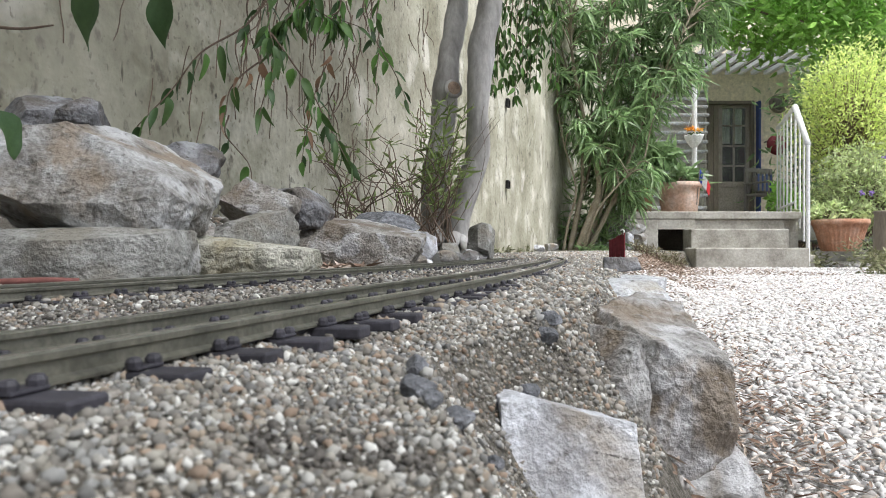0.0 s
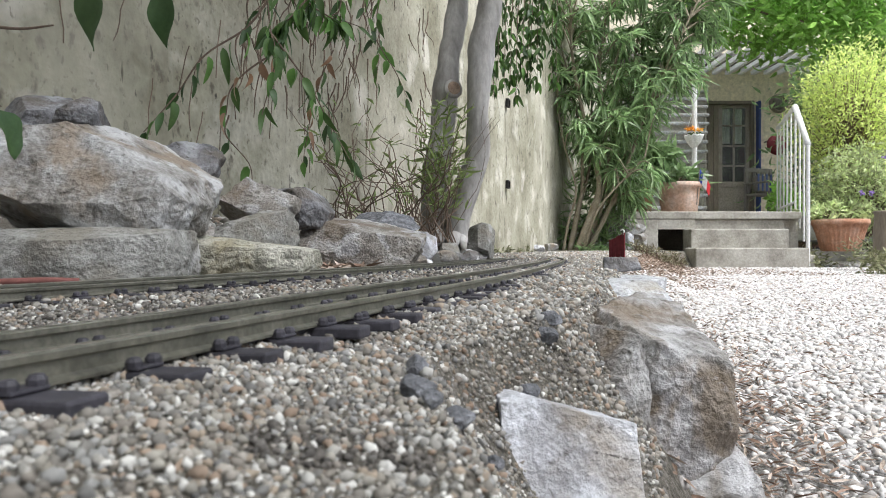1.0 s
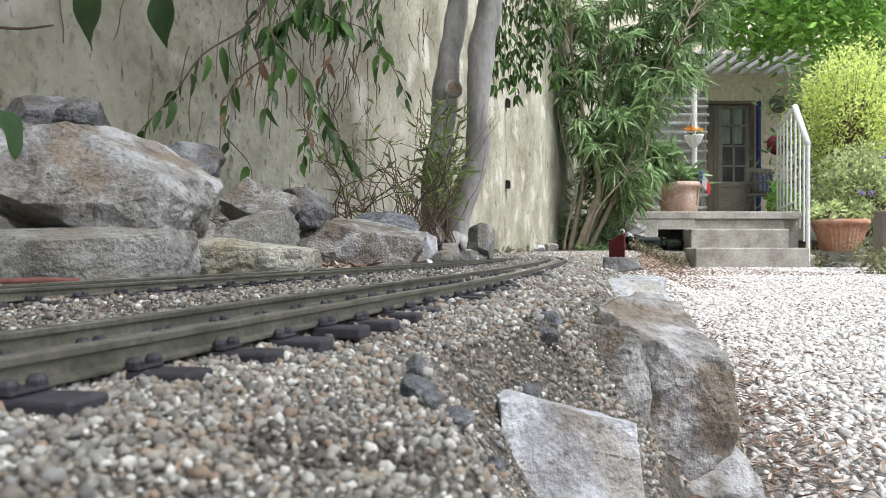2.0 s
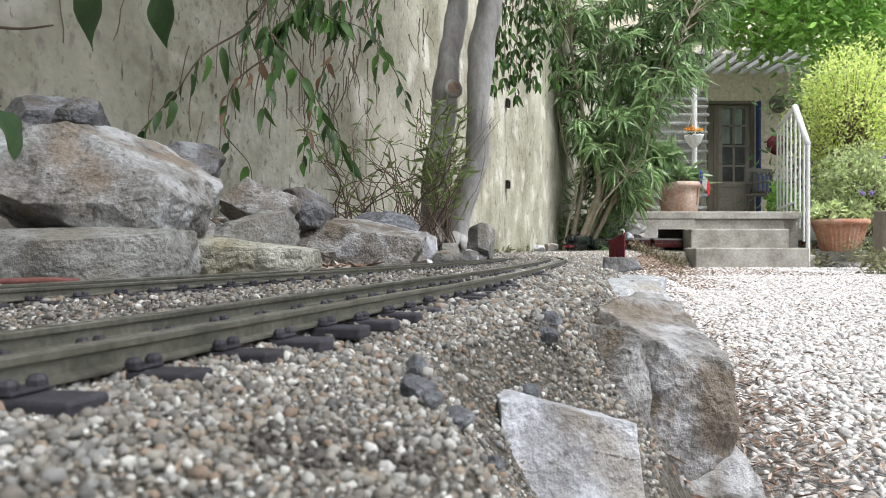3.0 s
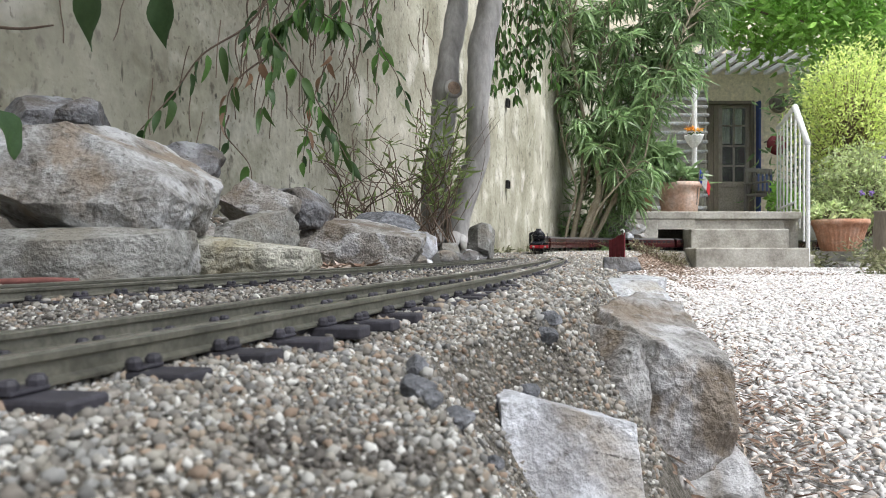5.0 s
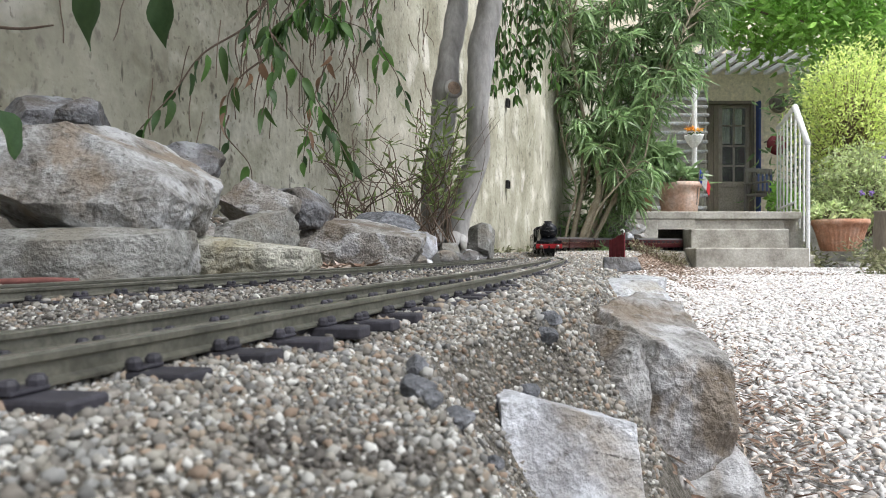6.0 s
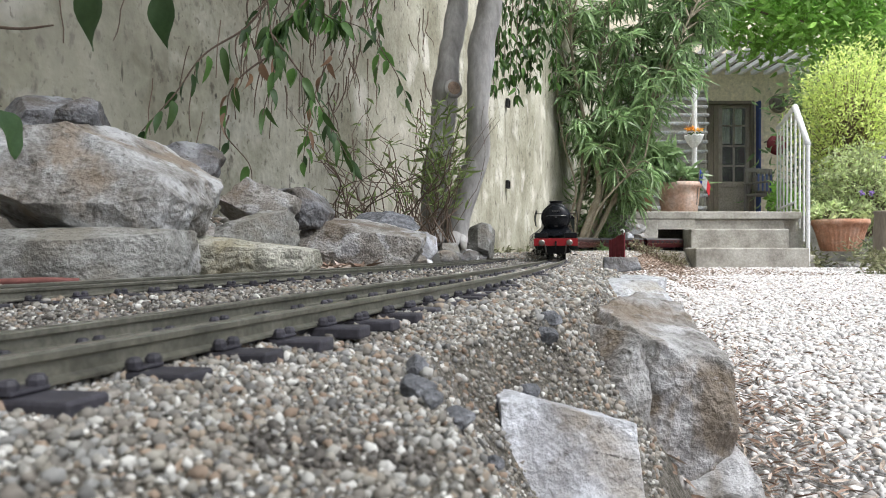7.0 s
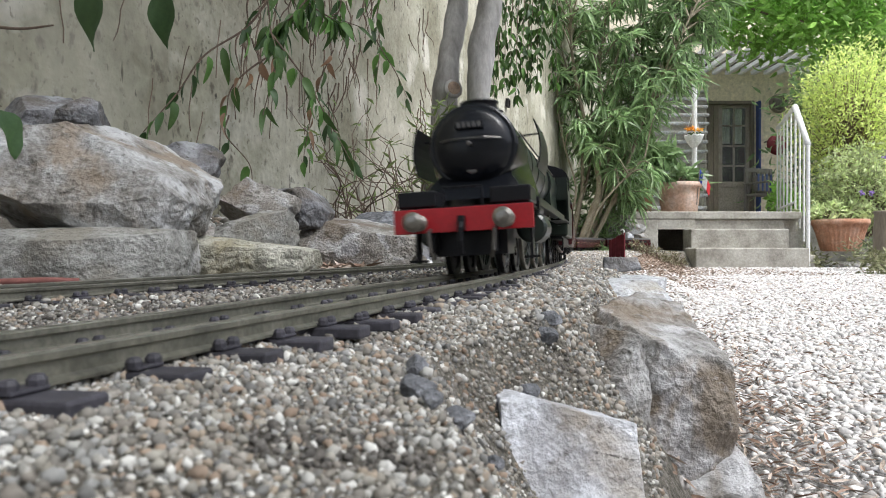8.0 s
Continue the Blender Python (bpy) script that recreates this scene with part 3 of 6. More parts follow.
# ---- rocks ----
def rock(at, size, seed, material, label, cuts=9, turn=0.0, tilt=0.0, rough=0.06, detail=5, category="rock", group="", squash=(), blocky=0.35):
    """A broken boulder: a lump cut by chance planes, then worn and pitted."""
    rng = random.Random(seed)
    bm = bmesh.new()
    bmesh.ops.create_icosphere(bm, subdivisions=detail, radius=1)
    planes = []
    for _ in range(cuts):
        d = Vector((rng.gauss(0, 1), rng.gauss(0, 1), rng.gauss(0, 0.8))).normalized()
        planes.append((d, rng.uniform(0.5, 0.78)))
    planes += [(Vector(d).normalized(), k) for d, k in squash]
    off = Vector((seed * 3.7, seed * 1.3, seed * 0.7))
    for v in bm.verts:
        p = v.co.copy()
        p = p.lerp(p / max(abs(q) for q in p) * 0.78, blocky)
        for d, k in planes:
            h = p.dot(d)
            if h > k:
                p -= d * (h - k) * 0.97
        q = Vector([p[i] * size[i] for i in range(3)]) * (1.6 / (0.45 * sum(size) / 3 + 0.3 * max(size)) * 0.55) + off
        ridge = 1 - abs(noise.noise(q * 1.7)) * 2
        pit = min(0.0, noise.noise(q * 5 + off) + 0.15)
        p *= 1 + rough * (noise.noise(q) * 0.9 + 0.6 * noise.noise(q * 2.6) + 0.3 * ridge + 0.6 * (noise.turbulence(q * 2.2, 6, True) - 0.9) + 0.25 * noise.noise(q * 9) + 0.12 * noise.noise(q * 26) + 0.5 * pit)
        v.co = p
    lo = Vector([min(v.co[i] for v in bm.verts) for i in range(3)])
    hi = Vector([max(v.co[i] for v in bm.verts) for i in range(3)])
    for v in bm.verts:
        v.co = Vector([(v.co[i] - (lo[i] + hi[i]) / 2) / (hi[i] - lo[i]) * size[i] for i in range(3)])
    ob = part("rock", bm, material, smooth=detail > 4)
    ob.matrix_basis = pose(*at, tilt, 0, turn)
    return tagged(ob, label, category, group)


BANK = "rocks along the bank"
EDGING = "edging rocks by the yard"
rock((-0.332, 0.67, 0.08), (0.226, 0.18, 0.121), 26, STONE, "large pale grey boulder with brown stains on other rocks", 0, 0, 0, 0.085, 7, group=BANK, squash=[((0.73, -0.1, 0.69), 0.56), ((0.95, -0.1, 0.3), 0.72), ((-0.35, -0.1, 0.93), 0.78), ((0.1, -1, 0.4), 0.64), ((-0.6, -0.4, -0.7), 0.66)], blocky=0.5)
rock((-0.3, 0.58, 0.0079), (0.181, 0.1, 0.0585), 5, STONE_GREY, "long flat grey-green rock under a boulder", 2, 3, 0, 0.045, 7, group=BANK, squash=[((0, -0.5, 1), 0.8), ((0.5, -1, 0.1), 0.8)], blocky=0.8)
rock((-0.1926, 0.7, 0.0072), (0.1378, 0.09, 0.0515), 8, STONE_LICHEN, "low pale lichen-stained rock beside the track", 2, 0, 0, 0.09, 6, group=BANK, squash=[((0.1, -0.6, 1), 0.75)], blocky=0.75)
rock((-0.2034, 0.75, 0.0346), (0.105, 0.08, 0.0516), 9, STONE_GREY, "pale grey stone on a low rock", 3, 20, 0, 0.08, 6, group=BANK, squash=[((-0.4, -0.3, 1), 0.6)], blocky=0.6)
rock((-0.25, 0.72, 0.0196), (0.0403, 0.06, 0.0518), 10, STONE_BROWN, "brown stone in the gap between two rocks", 4, 20, 0, 0.08, 5, group=BANK, blocky=0.4)
rock((-0.2462, 0.95, 0.0768), (0.114, 0.1, 0.076), 14, STONE_BROWN, "brown angular rock on the bank", 8, rough=0.1, detail=6, group=BANK, blocky=0.25)
rock((-0.2092, 1.05, 0.077), (0.0924, 0.09, 0.0672), 15, STONE_SLATE, "grey angular rock against the bank", 8, rough=0.1, detail=6, group=BANK, blocky=0.25)
rock((-0.375, 1, 0.122), (0.115, 0.1, 0.092), 16, STONE_SLATE, "dark grey rock behind a boulder", 8, 0, 20, 0.1, 6, group=BANK, blocky=0.25)
rock((-0.484, 0.95, 0.193), (0.064, 0.09, 0.056), 17, STONE_SLATE, "grey rock high on the bank below the wall", 8, rough=0.08, detail=6, group=BANK, blocky=0.25)
rock((-0.6, 1.05, 0.213), (0.115, 0.12, 0.075), 27, STONE_SLATE, "dull brown rock high on the bank", 8, rough=0.08, detail=6, group=BANK, blocky=0.25)
rock((-0.121, 1.05, 0.0266), (0.1932, 0.13, 0.0798), 18, STONE_BROWN, "flat brownish slab of rock behind the tracks", 4, -8, 0, 0.1, 7, group=BANK, squash=[((0.4, -0.25, 1), 0.42), ((-0.3, -0.9, 0.5), 0.6)], blocky=0.5)
rock((-0.0957, 1.15, 0.0521), (0.1196, 0.09, 0.0534), 19, STONE_DARK, "dark slate-grey slab leaning on the bank", 8, -10, 12, 0.09, 6, group=BANK)
rock((-0.0437, 1.4, 0.0201), (0.0672, 0.06, 0.0672), 31, STONE_WHITE, "small white broken stone near the tree roots", 9, 30, 0, group=BANK)
rock((0.0132, 1.5, 0.0082), (0.0576, 0.05, 0.0456), 32, STONE_GREY, "small grey block near the tree roots", 9, 10, 0, group=BANK)
rock((0.1132, 2.05, 0.0403), (0.0886, 0.08, 0.1082), 33, STONE_GREY, "upright pale stone beside the tree", 9, 10, 0, group=BANK)
rock((0.775, 5.78, 0.01), (0.12, 0.08, 0.08), 34, STONE_WHITE, "white stone at the foot of the wall", 8, group=BANK)
rock((0.93, 6.05, 0.015), (0.12, 0.09, 0.1), 35, STONE, "pale brown stone at the foot of the wall", 8, group=BANK)
# right of the ballast
SIDES = [((1, 0, 0.1), 0.62), ((-1, 0, 0), 0.62), ((0, -1, 0.1), 0.62), ((0, 1, 0), 0.62)]
rock((0.117, 0.46, -0.092), (0.1, 0.16, 0.16), 41, STONE_EDGE, "tall brown and grey boulder at the edge of the bank", 1, 2, 0, 0.075, 7, group=EDGING, squash=[((0.1, -0.3, 1), 0.78), ((1, -0.1, 0.15), 0.8), ((-0.6, -0.6, 0.5), 0.8)], blocky=0.85)
rock((0.147, 0.47, -0.134), (0.08, 0.21, 0.165), 42, STONE_EDGE, "cracked grey rock face above the yard", 1, 4, 0, 0.08, 6, group=EDGING, squash=[((1, -0.1, 0.45), 0.44), ((-0.2, -0.5, 1), 0.62)], blocky=0.75)
rock((0.0385, 0.224, -0.0655), (0.0435, 0.05, 0.077), 43, STONE_WHITE, "squared white block of limestone at the bank's edge", 0, 3, 0, 0.035, 7, group=EDGING, squash=[((0.16, 0.1, 1), 0.7), ((-1, 0, -0.2), 0.74), ((1, 0, 0), 0.74), ((0.03, -0.86, 0.5), 0.5)], blocky=0.97)
rock((0.082, 0.39, -0.062), (0.04, 0.07, 0.08), 49, STONE_EDGE, "rough grey stone wedged into the bank", 3, 20, 0, 0.08, 6, group=EDGING, squash=[((-0.5, -0.4, 0.8), 0.6)], blocky=0.6)
rock((0.172, 0.8, -0.056), (0.088, 0.3, 0.085), 44, STONE_PALE, "pale bluish flat rock at the bank's edge", 8, 10, 0, 0.05, 6, group=EDGING, squash=[((0, 0, 1), 0.5)])
rock((0.3, 1.2, -0.075), (0.15, 0.3, 0.1), 48, STONE_PALE, "low pale rock at the bank's edge", 8, 25, 0, 0.06, 5, group=EDGING, squash=[((0, 0, 1), 0.5)])
for i in range(26):
    rng = random.Random(400 + i)
    y = rng.uniform(0.8, 2.3)
    x = lerp_table([(0.8, -0.13), (1.0, -0.08), (1.5, 0.03), (2.3, 0.16)], y) - rng.uniform(0.0, 0.1)
    k = rng.uniform(0.015, 0.04) * (0.6 + 0.35 * y)
    rock((x, y, bed_height(x, y) + 0.25 * k), (k * 1.5, k, k * 0.9), 500 + i, rng.choice((STONE, STONE_WHITE, STONE_BROWN, STONE_SLATE)), "small broken stone among the bank's rocks", 5, rng.uniform(0, 180), 0, 0.08, 4, group="small stones on the bank")
rock((0.3034, 1.2, -0.0079), (0.0614, 0.05, 0.025), 45, STONE_SLATE, "flat grey stone that holds a red board", 6, -10, 0, 0.03, 5, squash=[((0, 0, 1), 0.5)] + SIDES)
for i, (px, y, s) in enumerate(((-0.0049, 0.14, 0.005), (0.0033, 0.158, 0.0055), (-0.006, 0.166, 0.005), (0.026, 0.2, 0.005), (0.042, 0.29, 0.0075), (0.047, 0.31, 0.007), (0.03, 0.25, 0.006),
                                (0.02, 0.225, 0.006), (-0.002, 0.132, 0.003), (0.012, 0.17, 0.004))):
    rock((px, y, bed_height(px, y) + 0.0022), (s * 1.5, s * 1.1, s), 60 + i, STONE_DARK, "dark chip of stone lying in the ballast", 9, 37 * i, 20, 0.05, 3, "stone chip", "dark stone chips")


# ---- porch, steps and house ----
def steps_and_porch():
    porch = thing("porch", (0, 0, 0), "old concrete porch with a low tunnel mouth under it", "porch")
    bm = bmesh.new()
    box(bm, (1.69, 6.46, 0.058), (0.49, 0.22, 0.442), bevel=0.008)
    box(bm, (2.1, 6.46, 0.235), (0.33, 0.214, 0.088))
    part("front_wall", bm, CONCRETE, porch)
    bm = bmesh.new()
    box(bm, (2.33, 6.78, 0.317), (1.8, 0.86, 0.07), bevel=0.01)
    box(bm, (2.8, 9.25, 0.317), (1.9, 4.08, 0.066))
    box(bm, (4.9, 10.2, 0.317), (2.3, 2.18, 0.066))
    box(bm, (4.9, 9.16, 0.07), (2.3, 0.1, 0.44))
    part("slab", bm, CONCRETE, porch)
    part("side_wall", box(boxed((3.17, 7.95, 0.06), (0.1, 2.8, 0.44)), (3.14, 6.49, 0.06), (0.2, 0.1, 0.44)), CONCRETE, porch)
    st = thing("steps", (0, 0, 0), "three worn concrete steps up to the porch", "steps")
    part("step", boxed((2.585, 6.04, -0.07), (0.95, 0.3, 0.188), bevel=0.012), CONCRETE, st)
    part("step", boxed((2.6, 6.29, 0.012), (0.86, 0.22, 0.355), bevel=0.012), CONCRETE, st)
    part("step", boxed((2.66, 6.46, 0.09), (0.86, 0.15, 0.38), bevel=0.01), CONCRETE, st)
    part("cheek", boxed((3.12, 6.2, -0.1), (0.14, 0.3, 0.13), bevel=0.01), CONCRETE, st)


def house():
    h = thing("house", (0, 11.3, 0), "cream rendered house front with a porch door", "house")
    bm = bmesh.new()
    box(bm, (2.6, 0.15, 2.4), (3.04, 0.3, 5.4))
    box(bm, (7.5, 0.15, 2.4), (5.04, 0.3, 5.4))
    box(bm, (4.55, 0.15, 3.74), (0.86, 0.3, 2.72))
    part("wall", bm, HOUSE, h)
    part("floor_inside", boxed((4.55, 1.2, 0.33), (1.4, 2, 0.04)), DOOR_GREY, h)
    bm = bmesh.new()
    box(bm, (4.55, 2.3, 1.5), (4, 0.1, 3))
    # Darkness of the room is painted onto this wall as near-black.
    part("back_wall", bm, SHADE_BLACK, h)
    bm = bmesh.new()
    for x in (4.14, 4.96):
        box(bm, (x, 0.06, 1.36), (0.05, 0.12, 2.03))
    box(bm, (4.55, 0.06, 2.36), (0.87, 0.12, 0.05))
    part("door_frame", bm, DOOR_GREY, h)
    d = part("door_leaf", boxed((4.3, 0.1, 1.36), (0.28, 0.05, 2.0), bevel=0.006), DOOR_GREY, h, "closed grey-brown boarded door leaf")
    for i in range(3):
        part("board", boxed((4.21 + 0.09 * i, 0.07, 1.36), (0.08, 0.02, 1.96), bevel=0.004), DOOR_GREY, d)
    g = bmesh.new()
    for x in (4.47, 4.91):
        box(g, (x, 0.1, 1.36), (0.06, 0.05, 2.0))
    for z in (0.45, 1.05, 2.33):
        box(g, (4.69, 0.1, z), (0.4, 0.05, 0.09))
    box(g, (4.69, 0.1, 1.7), (0.025, 0.03, 1.2))
    for z in (1.35, 1.67, 2.0):
        box(g, (4.69, 0.1, z), (0.4, 0.03, 0.025))
    box(g, (4.69, 0.1, 0.75), (0.4, 0.03, 0.52))
    gl = part("glazed_door", g, mat("pale_grey_frame", [(0.26, 0.23, 0.2), (0.34, 0.31, 0.27)], 6, 0.6, bump=0.1), h, "glazed door leaf with small panes and pale curtains")
    for i in range(2):
        for j, z in enumerate((1.2, 1.51, 1.835, 2.14)):
            p = part("pane", boxed((4.585 + 0.21 * i, 0.1, z), (0.18, 0.006, 0.29)), GLASS, gl)
            p.visible_shadow = False
    bm = bmesh.new()
    for i in range(2):
        c = [(4.51 + 0.2 * i + 0.018 * k, 0.17 + 0.012 * (k % 2)) for k in range(9)]
        lo = [bm.verts.new((x, y, 1.72)) for x, y in c]
        hi = [bm.verts.new((x, y, 2.28)) for x, y in c]
        for k in range(8):
            bm.faces.new((lo[k], lo[k + 1], hi[k + 1], hi[k]))
    part("curtain", bm, WHITE_PAINT, gl, "short pale curtains behind the panes")
    part("shutter", boxed((5.02, -0.06, 1.36), (0.035, 0.12, 2.0), bevel=0.004), BLUE, h, "dark blue folded shutter")
    r = thing("wall_lamp", (5.3512, 11.28, 2.3291), "round bulkhead lamp on the house wall", "wall lamp")
    part("rim", lathe(bmesh.new(), [(0.0, 0), (0.15, 0), (0.15, 0.03), (0.12, 0.05), (0.105, 0.04)], 24, Matrix.Rotation(radians(90), 4, "X")), DOOR_GREY, r)
    part("lens", lathe(bmesh.new(), [(0.105, 0.03), (0.09, 0.06), (0.05, 0.085), (0, 0.09)], 24, Matrix.Rotation(radians(90), 4, "X")), WOOD_GREY, r, smooth=True)
    b = thing("roof_eave", (0, 0, 0), "wooden pergola roof over the porch", "pergola")
    part("soffit", boxed((5.0, 11.1, 2.95), (6, 0.8, 0.05)), WOOD_GREY, b)
    for i in range(14):
        part("slat", boxed((3.6 + 0.2 * i, 10.2, 2.74), (0.07, 1.5, 0.06), bevel=0.006), WHITE_PAINT, b)
    part("beam", boxed((4.9, 9.5, 2.8), (3.4, 0.09, 0.06), bevel=0.01), WOOD_GREY, b)


def glass():
    m = bpy.data.materials.new("window_glass")
    m.use_nodes = True
    b = m.node_tree.nodes["Principled BSDF"]
    b.inputs["Base Color"].default_value = (0.9, 0.95, 0.95, 1)
    b.inputs["Roughness"].default_value, b.inputs["Transmission Weight"].default_value = 0.03, 1.0
    return m


GLASS = glass()
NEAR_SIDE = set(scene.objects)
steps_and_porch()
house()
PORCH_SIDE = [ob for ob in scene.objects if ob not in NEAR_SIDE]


# ---- plants ----
class Leaves:
    """Gathers many folded, pointed leaves into one mesh."""

    def __init__(self):
        self.v, self.f = [], []

    def add(self, m, length, width, droop=0.2, fold=0.25):
        k = len(self.v)
        w, h = width / 2, width * fold
        for p in ((0, 0, 0), (-w * 0.8, length * 0.3, h), (0, length * 0.32, 0), (w * 0.8, length * 0.3, h), (-w * 0.85, length * 0.6, h - droop * length * 0.3),
                  (0, length * 0.62, -droop * length * 0.36), (w * 0.85, length * 0.6, h - droop * length * 0.3), (0, length, -droop * length)):
            self.v.append((m @ Vector(p))[:])
        self.f += [(k, k + 2, k + 1), (k, k + 3, k + 2), (k + 1, k + 2, k + 5, k + 4), (k + 2, k + 3, k + 6, k + 5), (k + 4, k + 5, k + 7), (k + 5, k + 6, k + 7)]

    def done(self, name, material, parent=None, label=""):
        me = bpy.data.meshes.new(name)
        me.from_pydata(self.v, [], self.f)
        me.shade_smooth()
        me.materials.append(material)
        ob = new(name, me)
        ob.parent = parent
        return tagged(ob, label)


def aim(p, d, roll=0.0):
    """A pose at p whose y axis runs along d, turned about it by roll degrees."""
    q = Vector(d).normalized().to_track_quat("Y", "Z").to_matrix().to_4x4()
    return Matrix.Translation(p) @ q @ Matrix.Rotation(radians(roll), 4, "Y")


def curve(pts, n=10):
    """Points along a smooth line through pts."""
    p = [Vector(q) for q in pts]
    p = [2 * p[0] - p[1]] + p + [2 * p[-1] - p[-2]]
    out = []
    for i in range(1, len(p) - 2):
        for k in range(n):
            t = k / n
            out.append(0.5 * (2 * p[i] + (p[i + 1] - p[i - 1]) * t + (2 * p[i - 1] - 5 * p[i] + 4 * p[i + 1] - p[i + 2]) * t * t + (3 * p[i] - p[i - 1] - 3 * p[i + 1] + p[i + 2]) * t ** 3))
    return out + [p[-2]]


def leaf_data(name, length, width, material, droop=0.25):
    """One larger leaf: rounded outline drawn out to a point, folded along the midrib, arched."""
    n, v, f = 9, [], []
    for i in range(n + 1):
        t = i / n
        w = width * 0.5 * (math.sin(math.pi * t ** 0.72) ** 0.85 if 0 < t < 1 else 0.02)
        z = -droop * length * t * t
        wave = 0.06 * width * math.sin(9 * t)
        v += [(-w, length * t, z + 0.3 * w + wave), (0, length * t, z), (w, length * t, z + 0.3 * w - wave)]
    for i in range(n):
        k = 3 * i
        f += [(k, k + 1, k + 4, k + 3), (k + 1, k + 2, k + 5, k + 4)]
    me = bpy.data.meshes.new(name)
    me.from_pydata(v, [], f)
    me.shade_smooth()
    me.materials.append(material)
    return me


VINE_LEAF = [leaf_data("leaf", 0.052, 0.018, LEAF_VINE, 0.35), leaf_data("leaf", 0.044, 0.015, LEAF_DARK, 0.2), leaf_data("leaf", 0.05, 0.013, LEAF_VINE, 0.5), leaf_data("leaf", 0.045, 0.017, LEAF_FRESH, 0.4)]
DRY_LEAF = leaf_data("leaf", 0.05, 0.016, LEAF_DRY, 0.6)
BIG_LEAF = leaf_data("leaf", 0.08, 0.046, LEAF_DARK, 0.12)
SPRAYS = []


def spray(pts, count, seed, size=1.0, label="hanging vine shoot with dark green pointed leaves", dry=0.0, whorl=1, group="hanging vine shoots", sway=1.0, hang=1.0, big=False):
    """A climber's shoot: a thin stem with single hanging leaves."""
    rng = random.Random(seed)
    c = curve(pts)
    root = c[0]
    t = thing("vine_shoot", root, label, "vine", group)
    part("stem", tube(bmesh.new(), [p - root for p in c], [0.0022 * size * (1 - 0.6 * i / len(c)) for i in range(len(c))], 6), TWIG, t)
    for k in range(count):
        i = min(len(c) - 2, int((k + 0.7) / count * (len(c) - 1)))
        d = (c[i + 1] - c[i]).normalized()
        for _ in range(whorl):
            way = (d * rng.uniform(0.0, 0.6) + Vector((rng.uniform(-0.75, 0.75), rng.uniform(-0.6, 0.4), -hang * rng.uniform(0.35, 1.1)))).normalized()
            me = DRY_LEAF if rng.random() < dry else BIG_LEAF if big else rng.choice(VINE_LEAF)
            shared("leaf", me, t, aim(c[i] - root + way * 0.006, way, rng.uniform(-75, 75)) @ Matrix.Diagonal((size * rng.uniform(0.8, 1.2), size * rng.uniform(0.75, 1.2), size, 1)))
    SPRAYS.append((t, sway, seed))
    return t


